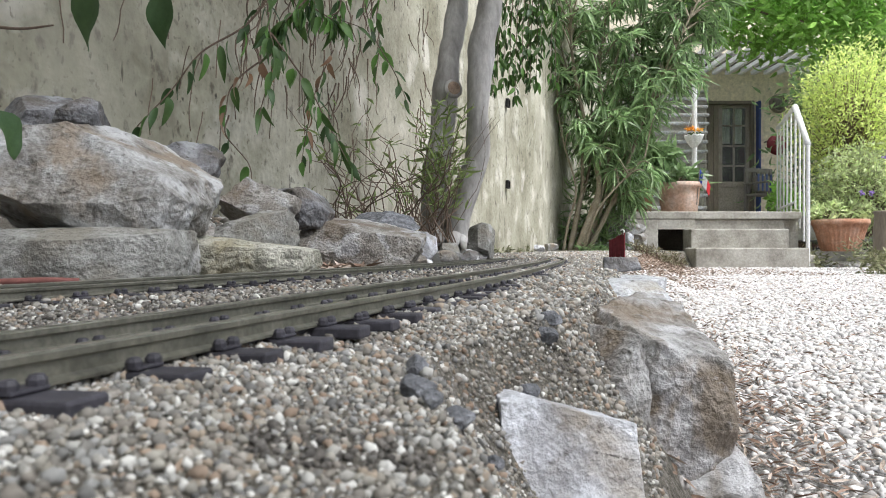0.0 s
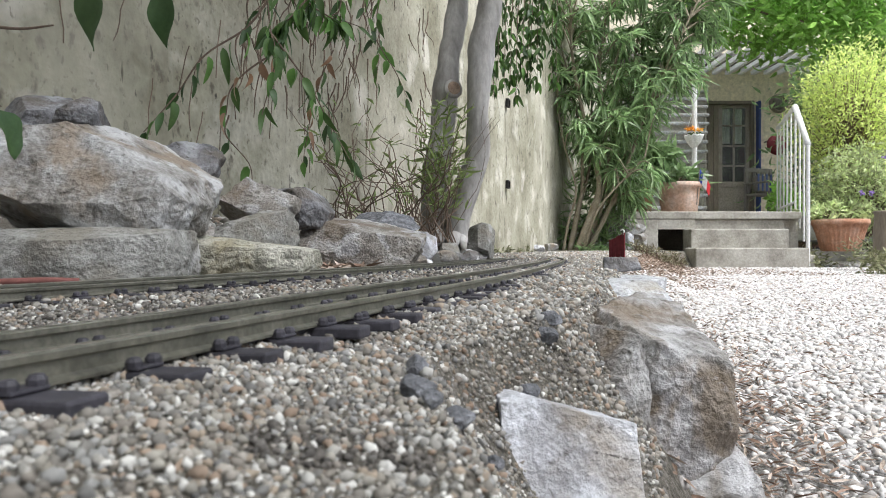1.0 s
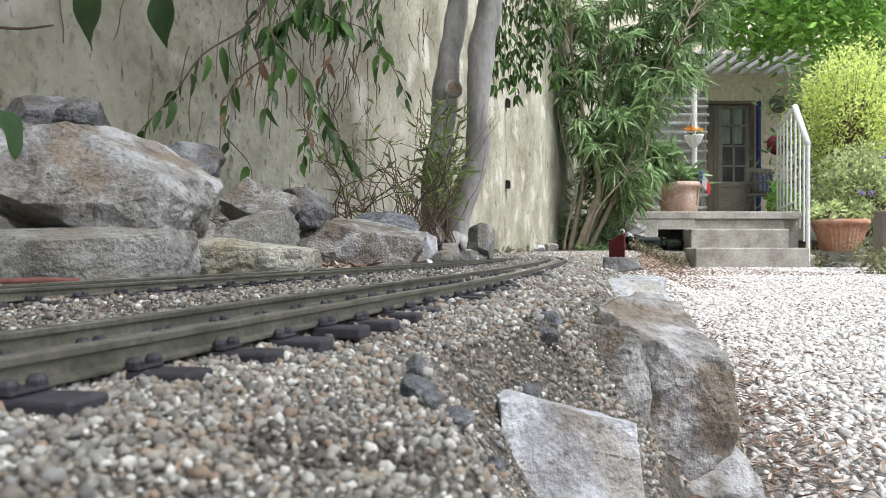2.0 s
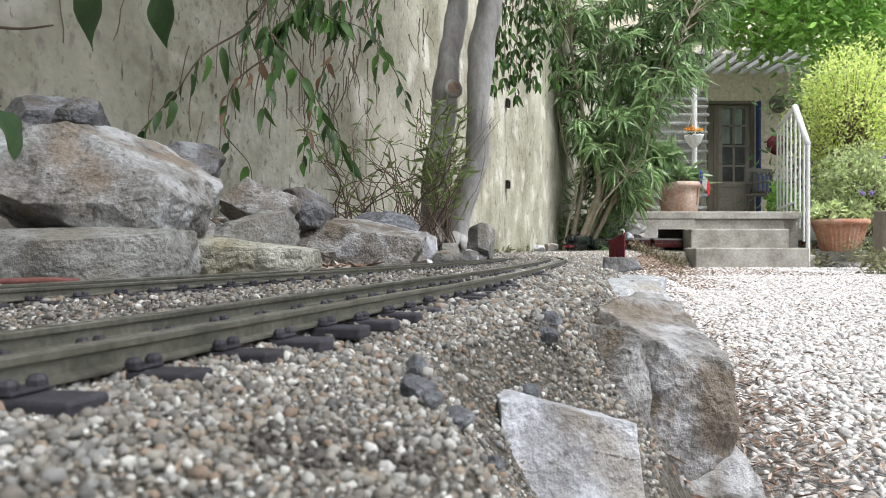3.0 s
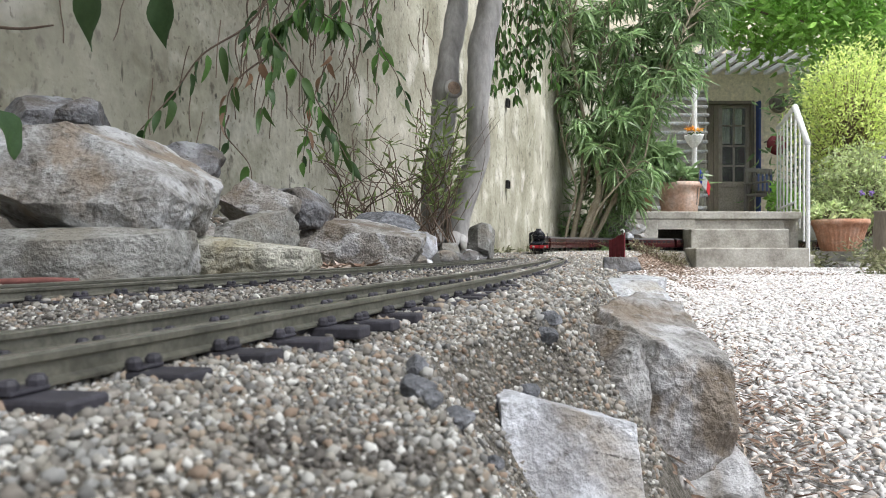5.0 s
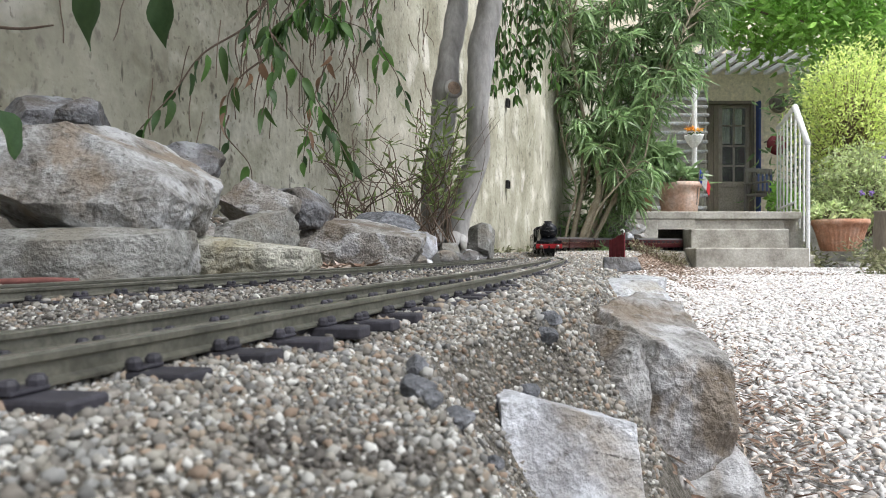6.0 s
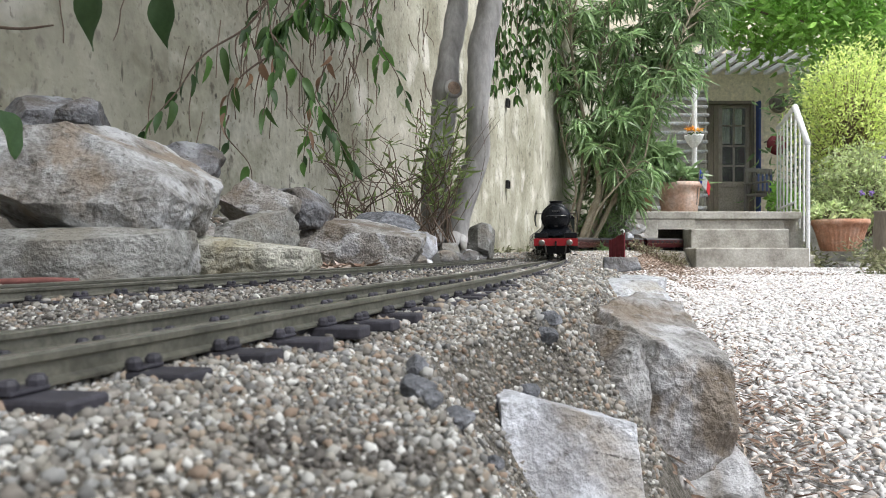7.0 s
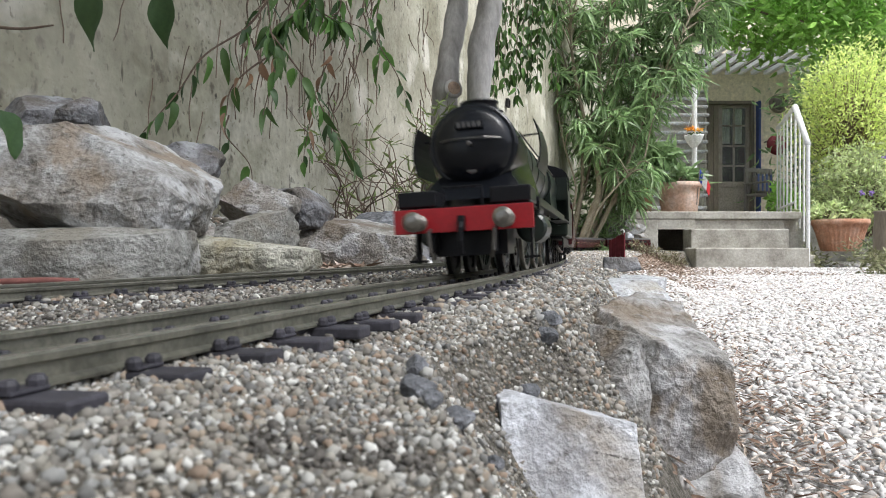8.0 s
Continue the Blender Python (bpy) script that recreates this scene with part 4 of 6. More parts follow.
def vines():
    spray([(-0.2336, 1, 0.3958), (-0.2752, 1, 0.3358), (-0.3358, 0.99, 0.2907), (-0.3716, 0.98, 0.2354), (-0.4144, 0.97, 0.1812)], 16, 2, 0.85, sway=1.6)
    spray([(-0.2638, 1.05, 0.423), (-0.257, 1.05, 0.3474), (-0.2471, 1.04, 0.2986), (-0.2645, 1.03, 0.2135)], 9, 5, 0.72, whorl=2, label="hanging vine shoot with clustered dark leaves")
    spray([(-0.2675, 1.1, 0.3543), (-0.2103, 1.1, 0.2751), (-0.1763, 1.08, 0.2143), (-0.1421, 1.07, 0.1525)], 13, 7, 0.78, whorl=2, label="vine shoot with bright green leaf clusters", sway=0.6)
    spray([(-0.2061, 1.15, 0.4431), (-0.2341, 1.13, 0.3996), (-0.2545, 1.12, 0.3738), (-0.27, 1.11, 0.3556)], 13, 9, 0.85, whorl=3, label="leafy tip of a climber")
    spray([(-0.2726, 1.2, 0.3608), (-0.3247, 1.18, 0.3173), (-0.3519, 1.17, 0.282), (-0.3564, 1.16, 0.238)], 8, 11, 0.9, dry=0.85, label="withered vine shoot with curled brown leaves", sway=0.3)
    spray([(-0.3942, 1.3, 0.2644), (-0.3994, 1.3, 0.228), (-0.355, 1.29, 0.1748), (-0.3451, 1.28, 0.1327)], 4, 13, 0.8, label="thin vine shoot with few leaves", sway=0.3)
    spray([(-0.3694, 0.74, 0.3452), (-0.3623, 0.74, 0.3227), (-0.357, 0.74, 0.3132)], 1, 15, 1.0, label="large single leaf hanging near", big=True, hang=3, sway=2.0)
    spray([(-0.3213, 0.8, 0.346), (-0.3174, 0.8, 0.3268), (-0.3149, 0.8, 0.3153)], 1, 16, 0.85, label="narrow single leaf hanging near", big=True, hang=3, sway=1.0)
    spray([(-0.3296, 0.5, 0.1354), (-0.3196, 0.5, 0.1254), (-0.3128, 0.5, 0.1194)], 1, 17, 0.55, label="edge of a large leaf hanging near", big=True, hang=3, sway=0.5)
    spray([(-0.6752, 1, 0.3382), (-0.6032, 1, 0.3302), (-0.5512, 1, 0.335)], 0, 18, 1.3, label="bare broken twig in front of the wall", sway=0.0)
    spray([(-0.1728, 1.5, 0.5722), (-0.1488, 1.5, 0.4762), (-0.0995, 1.48, 0.3872), (-0.0748, 1.46, 0.3297)], 12, 21, 0.75, label="vine shoot against the wall", sway=0.4)
    spray([(-0.1949, 1.4, 0.5465), (-0.2061, 1.4, 0.4905), (-0.2173, 1.4, 0.4793), (-0.1613, 1.4, 0.4569)], 9, 23, 0.8, whorl=2, sway=0.4)
    spray([(-0.2534, 1.2, 0.4808), (-0.2275, 1.19, 0.4341), (-0.1926, 1.18, 0.407), (-0.1722, 1.17, 0.3943)], 13, 41, 0.85, whorl=2, sway=0.5)
    spray([(-0.1203, 1.6, 0.6347), (-0.1476, 1.59, 0.5545), (-0.1416, 1.58, 0.4753), (-0.1495, 1.57, 0.3845)], 14, 43, 0.8, sway=0.4, label="vine shoot against the wall")
    spray([(-0.2483, 1.6, 0.4683), (-0.2831, 1.58, 0.3742), (-0.3002, 1.57, 0.284), (-0.3108, 1.56, 0.2074)], 16, 45, 0.75, dry=0.4, sway=0.4, label="half withered vine shoot against the wall")
    for i in range(12):
        rng = random.Random(130 + i)
        x = 0.22 + 0.025 * i + rng.uniform(-0.012, 0.012)
        z = 0.62 + 0.24 * rng.random() + (0.1 if i > 8 else 0.0)
        spray([(x + 0.03, 3.2, 1.28), (x + 0.01, 3.15, 0.5 * (z + 1.28)), (x, 3.1, z)], 15, 30 + i, 1.05, whorl=3, label="drooping shoot of dark narrow leaves", sway=0.25)


def dry_tangle():
    """Bare climber stems hanging down the wall, and a twiggy shrub at its foot."""
    rng = random.Random(6)
    bm = bmesh.new()

    def on_wall(y, z, off):
        return Vector((-1.39 + 0.37 * y + off, y - 0.37 * off, z))
    for k in range(30):
        y0, z0 = rng.choice((rng.uniform(1.9, 3.0), rng.uniform(2.2, 3.3))), rng.uniform(0.6, 1.45)
        for _ in range(rng.randint(4, 10)):
            y, z = y0 + rng.gauss(0, 0.05), z0 + rng.uniform(-0.1, 0.15)
            p, pts = on_wall(y, z, rng.uniform(0.02, 0.12)), []
            d = Vector((0, rng.uniform(-0.3, 0.3), -1))
            for _ in range(rng.randint(4, 9)):
                pts.append(p.copy())
                d = (d + Vector((rng.uniform(-0.4, 0.4), rng.uniform(-0.8, 0.8), rng.uniform(-0.9, 0.2)))).normalized()
                p = p + d * 0.028
            tube(bm, pts, [0.0028 * (1 - 0.7 * i / len(pts)) for i in range(len(pts))], 4, cap=False)
    for k in range(26):
        y = rng.uniform(1.5, 3.2)
        p, pts = on_wall(y, rng.uniform(0.25, 0.75), 0.015), []
        d = Vector((0, rng.uniform(-0.5, 0.5), -1)).normalized()
        for _ in range(rng.randint(4, 9)):
            pts.append(p.copy())
            d = (d + Vector((0, rng.uniform(-0.4, 0.4), rng.uniform(-0.3, 0.2)))).normalized()
            p = p + d * 0.03
        tube(bm, pts, 0.0014, 4, cap=False)
    tagged(part("dry_climber", bm, TWIG), "tangle of bare brown climber stems on the wall", "climber", kind="stuff")
    sh = thing("twiggy_shrub", (-0.0998, 1.95, 0.0362), "sparse twiggy shrub with thin willowy leaves", "shrub")
    o = Vector((-0.0998, 1.95, 0.0362))
    bm, lv = bmesh.new(), Leaves()
    for k in range(64):
        p = Vector((rng.uniform(-0.2, 0.14), rng.uniform(-0.08, 0.16), 0))
        d = Vector((rng.uniform(-0.85, 0.5), rng.uniform(-0.5, 0.3), 1)).normalized()
        pts = []
        for i in range(rng.randint(7, 17)):
            pts.append(p.copy())
            d = (d + Vector((rng.uniform(-0.5, 0.5), rng.uniform(-0.4, 0.4), rng.uniform(-0.3, 0.2)))).normalized()
            p = p + d * 0.032
            if p.x > 0.16:
                break
            if i > 2 and rng.random() < 0.3:
                w = (d + Vector((rng.uniform(-1, 1), rng.uniform(-1, 1), rng.uniform(-1, 0.6)))).normalized()
                lv.add(aim(p, w, rng.uniform(0, 360)), rng.uniform(0.03, 0.055), rng.uniform(0.006, 0.01), 0.3)
        tube(bm, pts, [0.0022 * (1 - 0.7 * i / len(pts)) for i in range(len(pts))], 5, cap=False)
    tagged(part("brushwood", bm, TWIG, sh), kind="stuff")
    lv.done("foliage", LEAF_WILLOW, sh)


def trunk_climber():
    """Willowy shoots that grow up against the tree trunk."""
    o = Vector((-0.02, 2.12, -0.015))
    t = thing("trunk_climber", o, "light green willowy shoots growing up a tree trunk", "climber")
    rng = random.Random(88)
    bm, lv = bmesh.new(), Leaves()
    for k in range(24):
        p, pts = Vector((rng.uniform(-0.05, 0.03), rng.uniform(-0.03, 0.04), rng.choice((0.0, 0.06, 0.12, 0.2)))), []
        d = Vector((rng.uniform(-0.25, 0.2), rng.uniform(-0.15, 0.15), 1)).normalized()
        for i in range(rng.randint(7, 16)):
            pts.append(p.copy())
            d = (d + Vector((rng.uniform(-0.28, 0.32), rng.uniform(-0.2, 0.2), rng.uniform(-0.1, 0.25)))).normalized()
            p = p + d * 0.034
            if p.z > 0.47:
                break
            if p.z > 0.14 and abs(p.x + 0.01) < 0.1:
                for _ in range(2):
                    w = (d * 0.6 + Vector((rng.uniform(-1, 1), rng.uniform(-1, 0.6), rng.uniform(-0.7, 0.7)))).normalized()
                    lv.add(aim(p, w, rng.uniform(0, 360)), rng.uniform(0.03, 0.055), rng.uniform(0.007, 0.011), 0.3)
        tube(bm, pts, [0.0013 * (1 - 0.6 * i / len(pts)) for i in range(len(pts))], 5, cap=False)
    tagged(part("brushwood", bm, TWIG, t), kind="stuff")
    lv.done("foliage", LEAF_WILLOW, t)


def tree():
    t = thing("tree", (0.0493, 2.2, -0.0004), "grey smooth-barked tree with two crooked trunks", "tree")
    o = Vector((0.0493, 2.2, -0.0004))

    def limb(name, pts, radii, seed):
        c = [q - o for q in curve(pts, 12)]
        r = [lerp_table(list(zip([i / (len(radii) - 1) for i in range(len(radii))], radii)), i / (len(c) - 1)) for i in range(len(c))]
        bm = bmesh.new()
        tube(bm, c, r, 18)
        for v in bm.verts:
            n = noise.noise(v.co * 14 + Vector((seed, 0, 0))) * 0.007 + noise.noise(v.co * 45) * 0.0022
            v.co += Vector((n, n * 0.6, 0.3 * n))
        return part(name, bm, BARK, t, smooth=True)
    limb("trunk", [(-0.0252, 2.25, -0.0188), (-0.0216, 2.25, 0.0568), (-0.026, 2.25, 0.2188), (-0.004, 2.27, 0.384), (0.009, 2.28, 0.5315), (0.02, 2.3, 0.65), (0.049, 2.35, 0.82), (0.1, 2.5, 1.421)], [0.062, 0.05, 0.041, 0.04, 0.042, 0.036, 0.036, 0.03], 1)
    limb("trunk", [(0.0598, 2.2, -0.018), (0.0458, 2.2, 0.0648), (0.0669, 2.2, 0.188), (0.1074, 2.2, 0.3024), (0.1091, 2.2, 0.4608), (0.1208, 2.22, 0.6424), (0.1512, 2.25, 0.8128), (0.2227, 2.4, 1.3649)], [0.05, 0.036, 0.041, 0.037, 0.037, 0.041, 0.041, 0.034], 2)
    limb("root", [(0.0491, 2.19, 0.0558), (0.0746, 2.12, 0.0122), (0.0886, 2.05, -0.0154)], [0.02, 0.016, 0.008], 3)
    limb("root", [(0.042, 2.19, 0.0646), (0.0269, 2.1, 0.0207), (0.0288, 2, -0.0146)], [0.02, 0.016, 0.01], 4)
    limb("root", [(-0.0158, 2.2, 0.056), (-0.0538, 2.1, 0.0207), (-0.0736, 2, -0.0114)], [0.03, 0.022, 0.012], 5)
    bm = bmesh.new()
    lathe(bm, [(0.02, -0.012), (0.03, -0.004), (0.031, 0.003), (0.024, 0.008), (0.013, 0.006), (0, 0.003)], 18, Matrix.Translation(Vector((0.032, 2.226, 0.522)) - o) @ Matrix.Rotation(radians(82), 4, "X") @ Matrix.Rotation(radians(20), 4, "Y"))
    k = part("cut_knot", bm, BARK, t, "healed round scar of a sawn limb", smooth=True)
    part("cut_face", lathe(bmesh.new(), [(0.021, 0.0085), (0.012, 0.0095), (0, 0.009)], 18, Matrix.Translation(Vector((0.032, 2.226, 0.522)) - o) @ Matrix.Rotation(radians(82), 4, "X") @ Matrix.Rotation(radians(20), 4, "Y")), CUT_WOOD, k, "brown dried cut face", smooth=True)
    # Unseen crown and limbs, spread past the trunks to shade wall and ballast.
    rng = random.Random(77)
    lv = Leaves()
    for k in range(310):
        c = Vector((rng.uniform(-1.15, 1.0), rng.uniform(0.6, 2.9), rng.uniform(1.75, 2.7))) if k < 120 else Vector((rng.uniform(-1.2, 0.9), rng.uniform(-1.0, 2.2), rng.uniform(1.5, 2.4)))
        if c.z - 0.019 < 0.40 * c.y:
            continue
        for _ in range(42):
            p = c + Vector((rng.gauss(0, 0.11), rng.gauss(0, 0.11), rng.gauss(0, 0.08)))
            w = Vector((rng.uniform(-1, 1), rng.uniform(-1, 1), rng.uniform(-0.9, 0.2))).normalized()
            lv.add(aim(p - o, w, rng.uniform(0, 360)), rng.uniform(0.07, 0.11), rng.uniform(0.022, 0.035), 0.3)
    lv.done("crown", LEAF_DARK, t, "dense green crown added out of view to shade the tracks")
    for k in range(7):
        e = (rng.uniform(-0.9, 0.9), rng.uniform(0.9, 3.8), rng.uniform(1.9, 2.4))
        limb("limb", [(0.1267, 2.4, 1.3457), (0.05 + 0.4 * e[0], 0.5 * (2.3 + e[1]), 1.75), e], [0.03, 0.02, 0.008], 10 + k)


def oleander():
    t = thing("oleander", (1.17, 5.92, -0.02), "tall oleander bush with pale canes and long narrow leaves", "shrub")
    rng = random.Random(31)
    bm, lv = bmesh.new(), Leaves()
    canes = [
        ([(-0.05, 0, 0), (0.06, 0, 0.3), (0.14, 0.02, 0.52), (0.12, 0.03, 0.75), (0.02, 0.05, 1.15), (-0.08, 0.05, 1.7), (-0.1, 0, 2.3)], 0.032),
        ([(0.13, 0.03, 0.7), (0.18, 0, 1.05), (0.15, 0.05, 1.5), (0.22, 0.1, 2.0), (0.35, 0.1, 2.6)], 0.022),
        ([(-0.1, 0.06, 0), (-0.03, 0.07, 0.35), (0.02, 0.1, 0.6), (0.0, 0.15, 1.1), (-0.15, 0.2, 1.8)], 0.024),
        ([(-0.16, 0.02, 0), (-0.12, 0.0, 0.25), (-0.05, 0.03, 0.55), (-0.16, 0.08, 1.0), (-0.22, 0.08, 1.5)], 0.013),
        ([(0.05, 0.08, 0), (0.2, 0.06, 0.3), (0.33, 0.04, 0.6), (0.5, 0.05, 1.05), (0.72, 0.0, 1.6), (1.0, -0.05, 2.2)], 0.022),
        ([(0.08, 0.15, 0), (0.25, 0.2, 0.4), (0.4, 0.25, 0.9), (0.5, 0.3, 1.6), (0.62, 0.3, 2.4)], 0.02),
        ([(-0.08, 0.1, 0), (0.0, 0.12, 0.4), (0.1, 0.16, 0.8), (0.12, 0.2, 1.4)], 0.02),
        ([(-0.02, 0.04, 0), (0.1, 0.04, 0.33), (0.2, 0.05, 0.62), (0.26, 0.08, 1.0), (0.3, 0.1, 1.7)], 0.024),
        ([(0.02, 0.12, 0), (0.16, 0.14, 0.3), (0.26, 0.16, 0.65), (0.3, 0.2, 1.2)], 0.018),
        ([(0.0, -0.02, 0), (0.1, -0.12, 0.35), (0.3, -0.18, 0.6), (0.46, -0.22, 0.78)], 0.012),
    ]
    knots = []
    for pts, r in canes:
        c = curve([Vector(p) for p in pts], 5)
        q = bmesh.new()
        tube(q, c, [r * (1 - 0.72 * i / len(c)) * rng.uniform(0.9, 1.12) for i in range(len(c))], 9)
        part("cane", q, CANE, t, smooth=True)
        knots += c
    left = [(0, 0.4), (0.45, 0.36), (0.7, 0.2), (0.95, -0.05), (1.2, -0.26), (1.5, -0.36), (3, -0.4)]
    right = [(0, 0.44), (0.45, 0.5), (0.8, 0.6), (1.2, 0.78), (1.6, 1.05), (2.0, 1.25), (3, 1.3)]
    for k in range(390):
        z = rng.uniform(0.42, 2.75) if k % 3 else rng.uniform(0.9, 2.2)
        lo, hi = lerp_table(left, z), lerp_table(right, z)
        e = Vector((rng.uniform(lo, hi), rng.gauss(0.12, 0.2), z))
        if noise.noise(e * 2.3 + Vector((3.1, 0, 0.7))) < -0.42:
            continue
        b = min(knots, key=lambda c: (c - e).length + 0.8 * max(0.0, c.z - e.z + 0.15))
        m = (b + e) / 2 + Vector((0, 0, 0.07))
        c = curve([b, m, e], 5)
        tube(bm, c, [0.008 * (1 - 0.06 * i) for i in range(len(c))], 5, cap=False)
        n = len(c)
        for i in range(n // 2, n):
            w = (c[i] - c[i - 1]).normalized()
            for _ in range(2 if i < n - 1 else 7):
                q = (w * 0.7 + Vector((rng.uniform(-1, 1), rng.uniform(-1, 1), rng.uniform(-1.0, 0.45)))).normalized()
                lv.add(aim(c[i], q, rng.uniform(-50, 50)), rng.uniform(0.11, 0.23), rng.uniform(0.017, 0.03), rng.uniform(0.15, 0.6))
    for k in range(520):
        p = Vector((rng.uniform(-0.16, 0.34), rng.uniform(0.12, 0.3), rng.uniform(0.02, 0.75)))
        p.x += 0.25 * p.z
        q = Vector((rng.uniform(-1, 1), rng.uniform(-0.6, 0.6), rng.uniform(-0.8, 1.0))).normalized()
        lv.add(aim(p, q, rng.uniform(0, 360)), rng.uniform(0.1, 0.2), rng.uniform(0.016, 0.026), 0.4)
    for k in range(90):
        q = Vector((rng.uniform(-1, 1), rng.uniform(-1, 0), rng.uniform(0.3, 1.4))).normalized()
        lv.add(aim(Vector((rng.uniform(-0.05, 0.25), rng.uniform(-0.12, 0.1), 0)), q), rng.uniform(0.08, 0.15), 0.018, 0.4)
    tagged(part("branchwork", bm, CANE, t, smooth=True), kind="stuff")
    lv.done("foliage", LEAF_OLEANDER, t)


def bush(name, at, radii, clumps, per, size, material, label, seed, category="shrub", stems=True, droop=0.3, spread=0.16):
    """A shrub of leaf clumps on branching stems, with gaps and an uneven outline."""
    t = thing(name, at, label, category)
    rng = random.Random(seed)
    lv, bm = Leaves(), bmesh.new()
    rx, ry, rz = radii
    for k in range(clumps):
        while True:
            u = Vector((rng.uniform(-1, 1), rng.uniform(-1, 1), rng.uniform(-1, 1)))
            if 0.15 < u.length < 1:
                break
        u *= rng.uniform(0.85, 1.12)
        c = Vector((u.x * rx, u.y * ry, rz + u.z * rz))
        if stems:
            tube(bm, curve([(0.05 * u.x, 0.05 * u.y, 0), (0.5 * c.x, 0.5 * c.y, 0.6 * c.z), c], 4), [0.008 * (1 - 0.09 * i) for i in range(9)], 4, cap=False)
        for _ in range(per):
            p = c + Vector((rng.gauss(0, spread * rx), rng.gauss(0, spread * ry), rng.gauss(0, spread * rz)))
            w = (u * 0.6 + Vector((rng.uniform(-1, 1), rng.uniform(-1, 1), rng.uniform(-0.9, 0.9)))).normalized()
            lv.add(aim(p, w, rng.uniform(0, 360)), size * rng.uniform(0.7, 1.3), size * rng.uniform(0.28, 0.45), droop)
    if stems:
        tagged(part("branchwork", bm, TWIG, t), kind="stuff")
    else:
        bm.free()
    lv.done("foliage", material, t)
    return t


def pot(name, at, r, h, material, label, ribs=0):
    t = thing(name, at, label, "plant pot")
    bm = bmesh.new()
    lathe(bm, [(0, 0), (r * (0.64 if ribs else 0.78), 0), (r * (0.67 if ribs else 0.82), h * 0.03), (r * (0.84 if ribs else 0.92), h * 0.55), (r * 0.95, h * 0.82), (r * 1.02, h * 0.84), (r * 1.04, h * 0.9), (r * 1.02, h), (r * 0.92, h), (r * 0.88, h * 0.9), (0, h * 0.9)], 132 if ribs else 32)
    if ribs:
        for v in bm.verts:
            if v.co.z < h * 0.83 and v.co.length > 0.01:
                k = 1 + 0.035 * math.cos(ribs * math.atan2(v.co.y, v.co.x))
                v.co.x *= k
                v.co.y *= k
    part("body", bm, material, t, smooth=True)
    part("soil", lathe(bmesh.new(), [(0, h * 0.93), (r * 0.6, h * 0.93), (r * 0.895, h * 0.92)], 24), BED, t)
    return t


def planters():
    pot("terracotta_pot", (2.2572, 6.75, 0.352), 0.1998, 0.2916, TERRACOTTA_PALE, "wide limed terracotta pot on the porch")
    pot("terracotta_pot", (1.946, 6.95, 0.352), 0.1223, 0.3002, TERRACOTTA, "smaller terracotta pot on the porch")
    bush("pot_plant", (2.2194, 6.75, 0.6346), (0.18, 0.15, 0.07), 14, 9, 0.16, LEAF_OLEANDER, "broad-leaved plant in a terracotta pot", 4, "plant", droop=0.5)
    bush("pot_plant", (1.946, 6.95, 0.6584), (0.26, 0.2, 0.22), 26, 12, 0.18, LEAF_OLEANDER, "long-leaved plant in a terracotta pot", 5, "plant", droop=0.5)
    pot("ribbed_pot", (3.5431, 6.3, -0.0062), 0.2268, 0.2822, TERRACOTTA, "ribbed terracotta pot in front of the bushes", 33)
    bush("pot_plant", (3.5431, 6.3, 0.2609), (0.25, 0.2, 0.075), 46, 12, 0.07, LEAF_VARIEGATED, "low pale green plant in a ribbed pot", 6, "plant")
    bush("potted_shrub", (3.9754, 8.2, 0.352), (0.2, 0.2, 0.2), 26, 14, 0.1, LEAF_CANOPY, "small green shrub behind the railing", 9, "plant")
    bush("lime_bush", (4.153, 7.2, 0.6584), (0.5, 0.5, 0.72), 420, 28, 0.046, LEAF_LIME, "tall feathery yellow-green bush", 10, spread=0.14)
    FLOWERING = bush("flowering_shrub", (3.9389, 6.6, 0.1299), (0.42, 0.4, 0.4), 190, 28, 0.055, LEAF_VARIEGATED, "variegated grey-green shrub with violet flowers", 11, spread=0.14)
    fl, rng = Leaves(), random.Random(2)
    for k in range(9):
        c = Vector((rng.uniform(-0.3, 0.3), -0.4 + rng.uniform(-0.05, 0.05), rng.uniform(0.2, 0.7)))
        for _ in range(9):
            fl.add(aim(c, (rng.uniform(-1, 1), rng.uniform(-1, 0.2), rng.uniform(-1, 1)), rng.uniform(0, 360)), 0.035, 0.022, 0.2)
    fl.done("blossom", leaf_mat("violet_petals", (0.3, 0.2, 0.55), (0.45, 0.32, 0.7)), FLOWERING, "small violet blossoms")
    bush("hedge", (6.2, 9.6, -0.1), (1.6, 1.0, 1.6), 300, 26, 0.14, LEAF_OLEANDER, "dense green hedge behind the yard", 12, "hedge", spread=0.12)
    bush("hedge", (4.75, 7.0, -0.16), (0.5, 0.6, 0.28), 70, 24, 0.07, LEAF_GREY, "low grey-green border shrub", 14, spread=0.14)
    for i, (x, y, s) in enumerate(((3.152, 6.1, 0.07), (3.306, 6.3, 0.09), (3.166, 5.2, 0.12), (2.732, 4.4, 0.08))):
        bush("weed_tuft", (x, y, -0.16), (s * 1.3, s, s), 18, 12, 0.045, LEAF_WEED, "straggling weed tuft at the edge of the yard", 40 + i, "weed", stems=False, spread=0.3)
    for i in range(13):
        rng = random.Random(900 + i)
        x, y = 1.52 + 0.038 * i + rng.uniform(-0.02, 0.02), 5.62 + 0.016 * i + rng.uniform(-0.1, 0.1)
        k = rng.uniform(0.7, 1.3)
        z = (bed_height(1.09 * x, 1.09 * y) - EYE) / 1.09 + EYE - 0.012
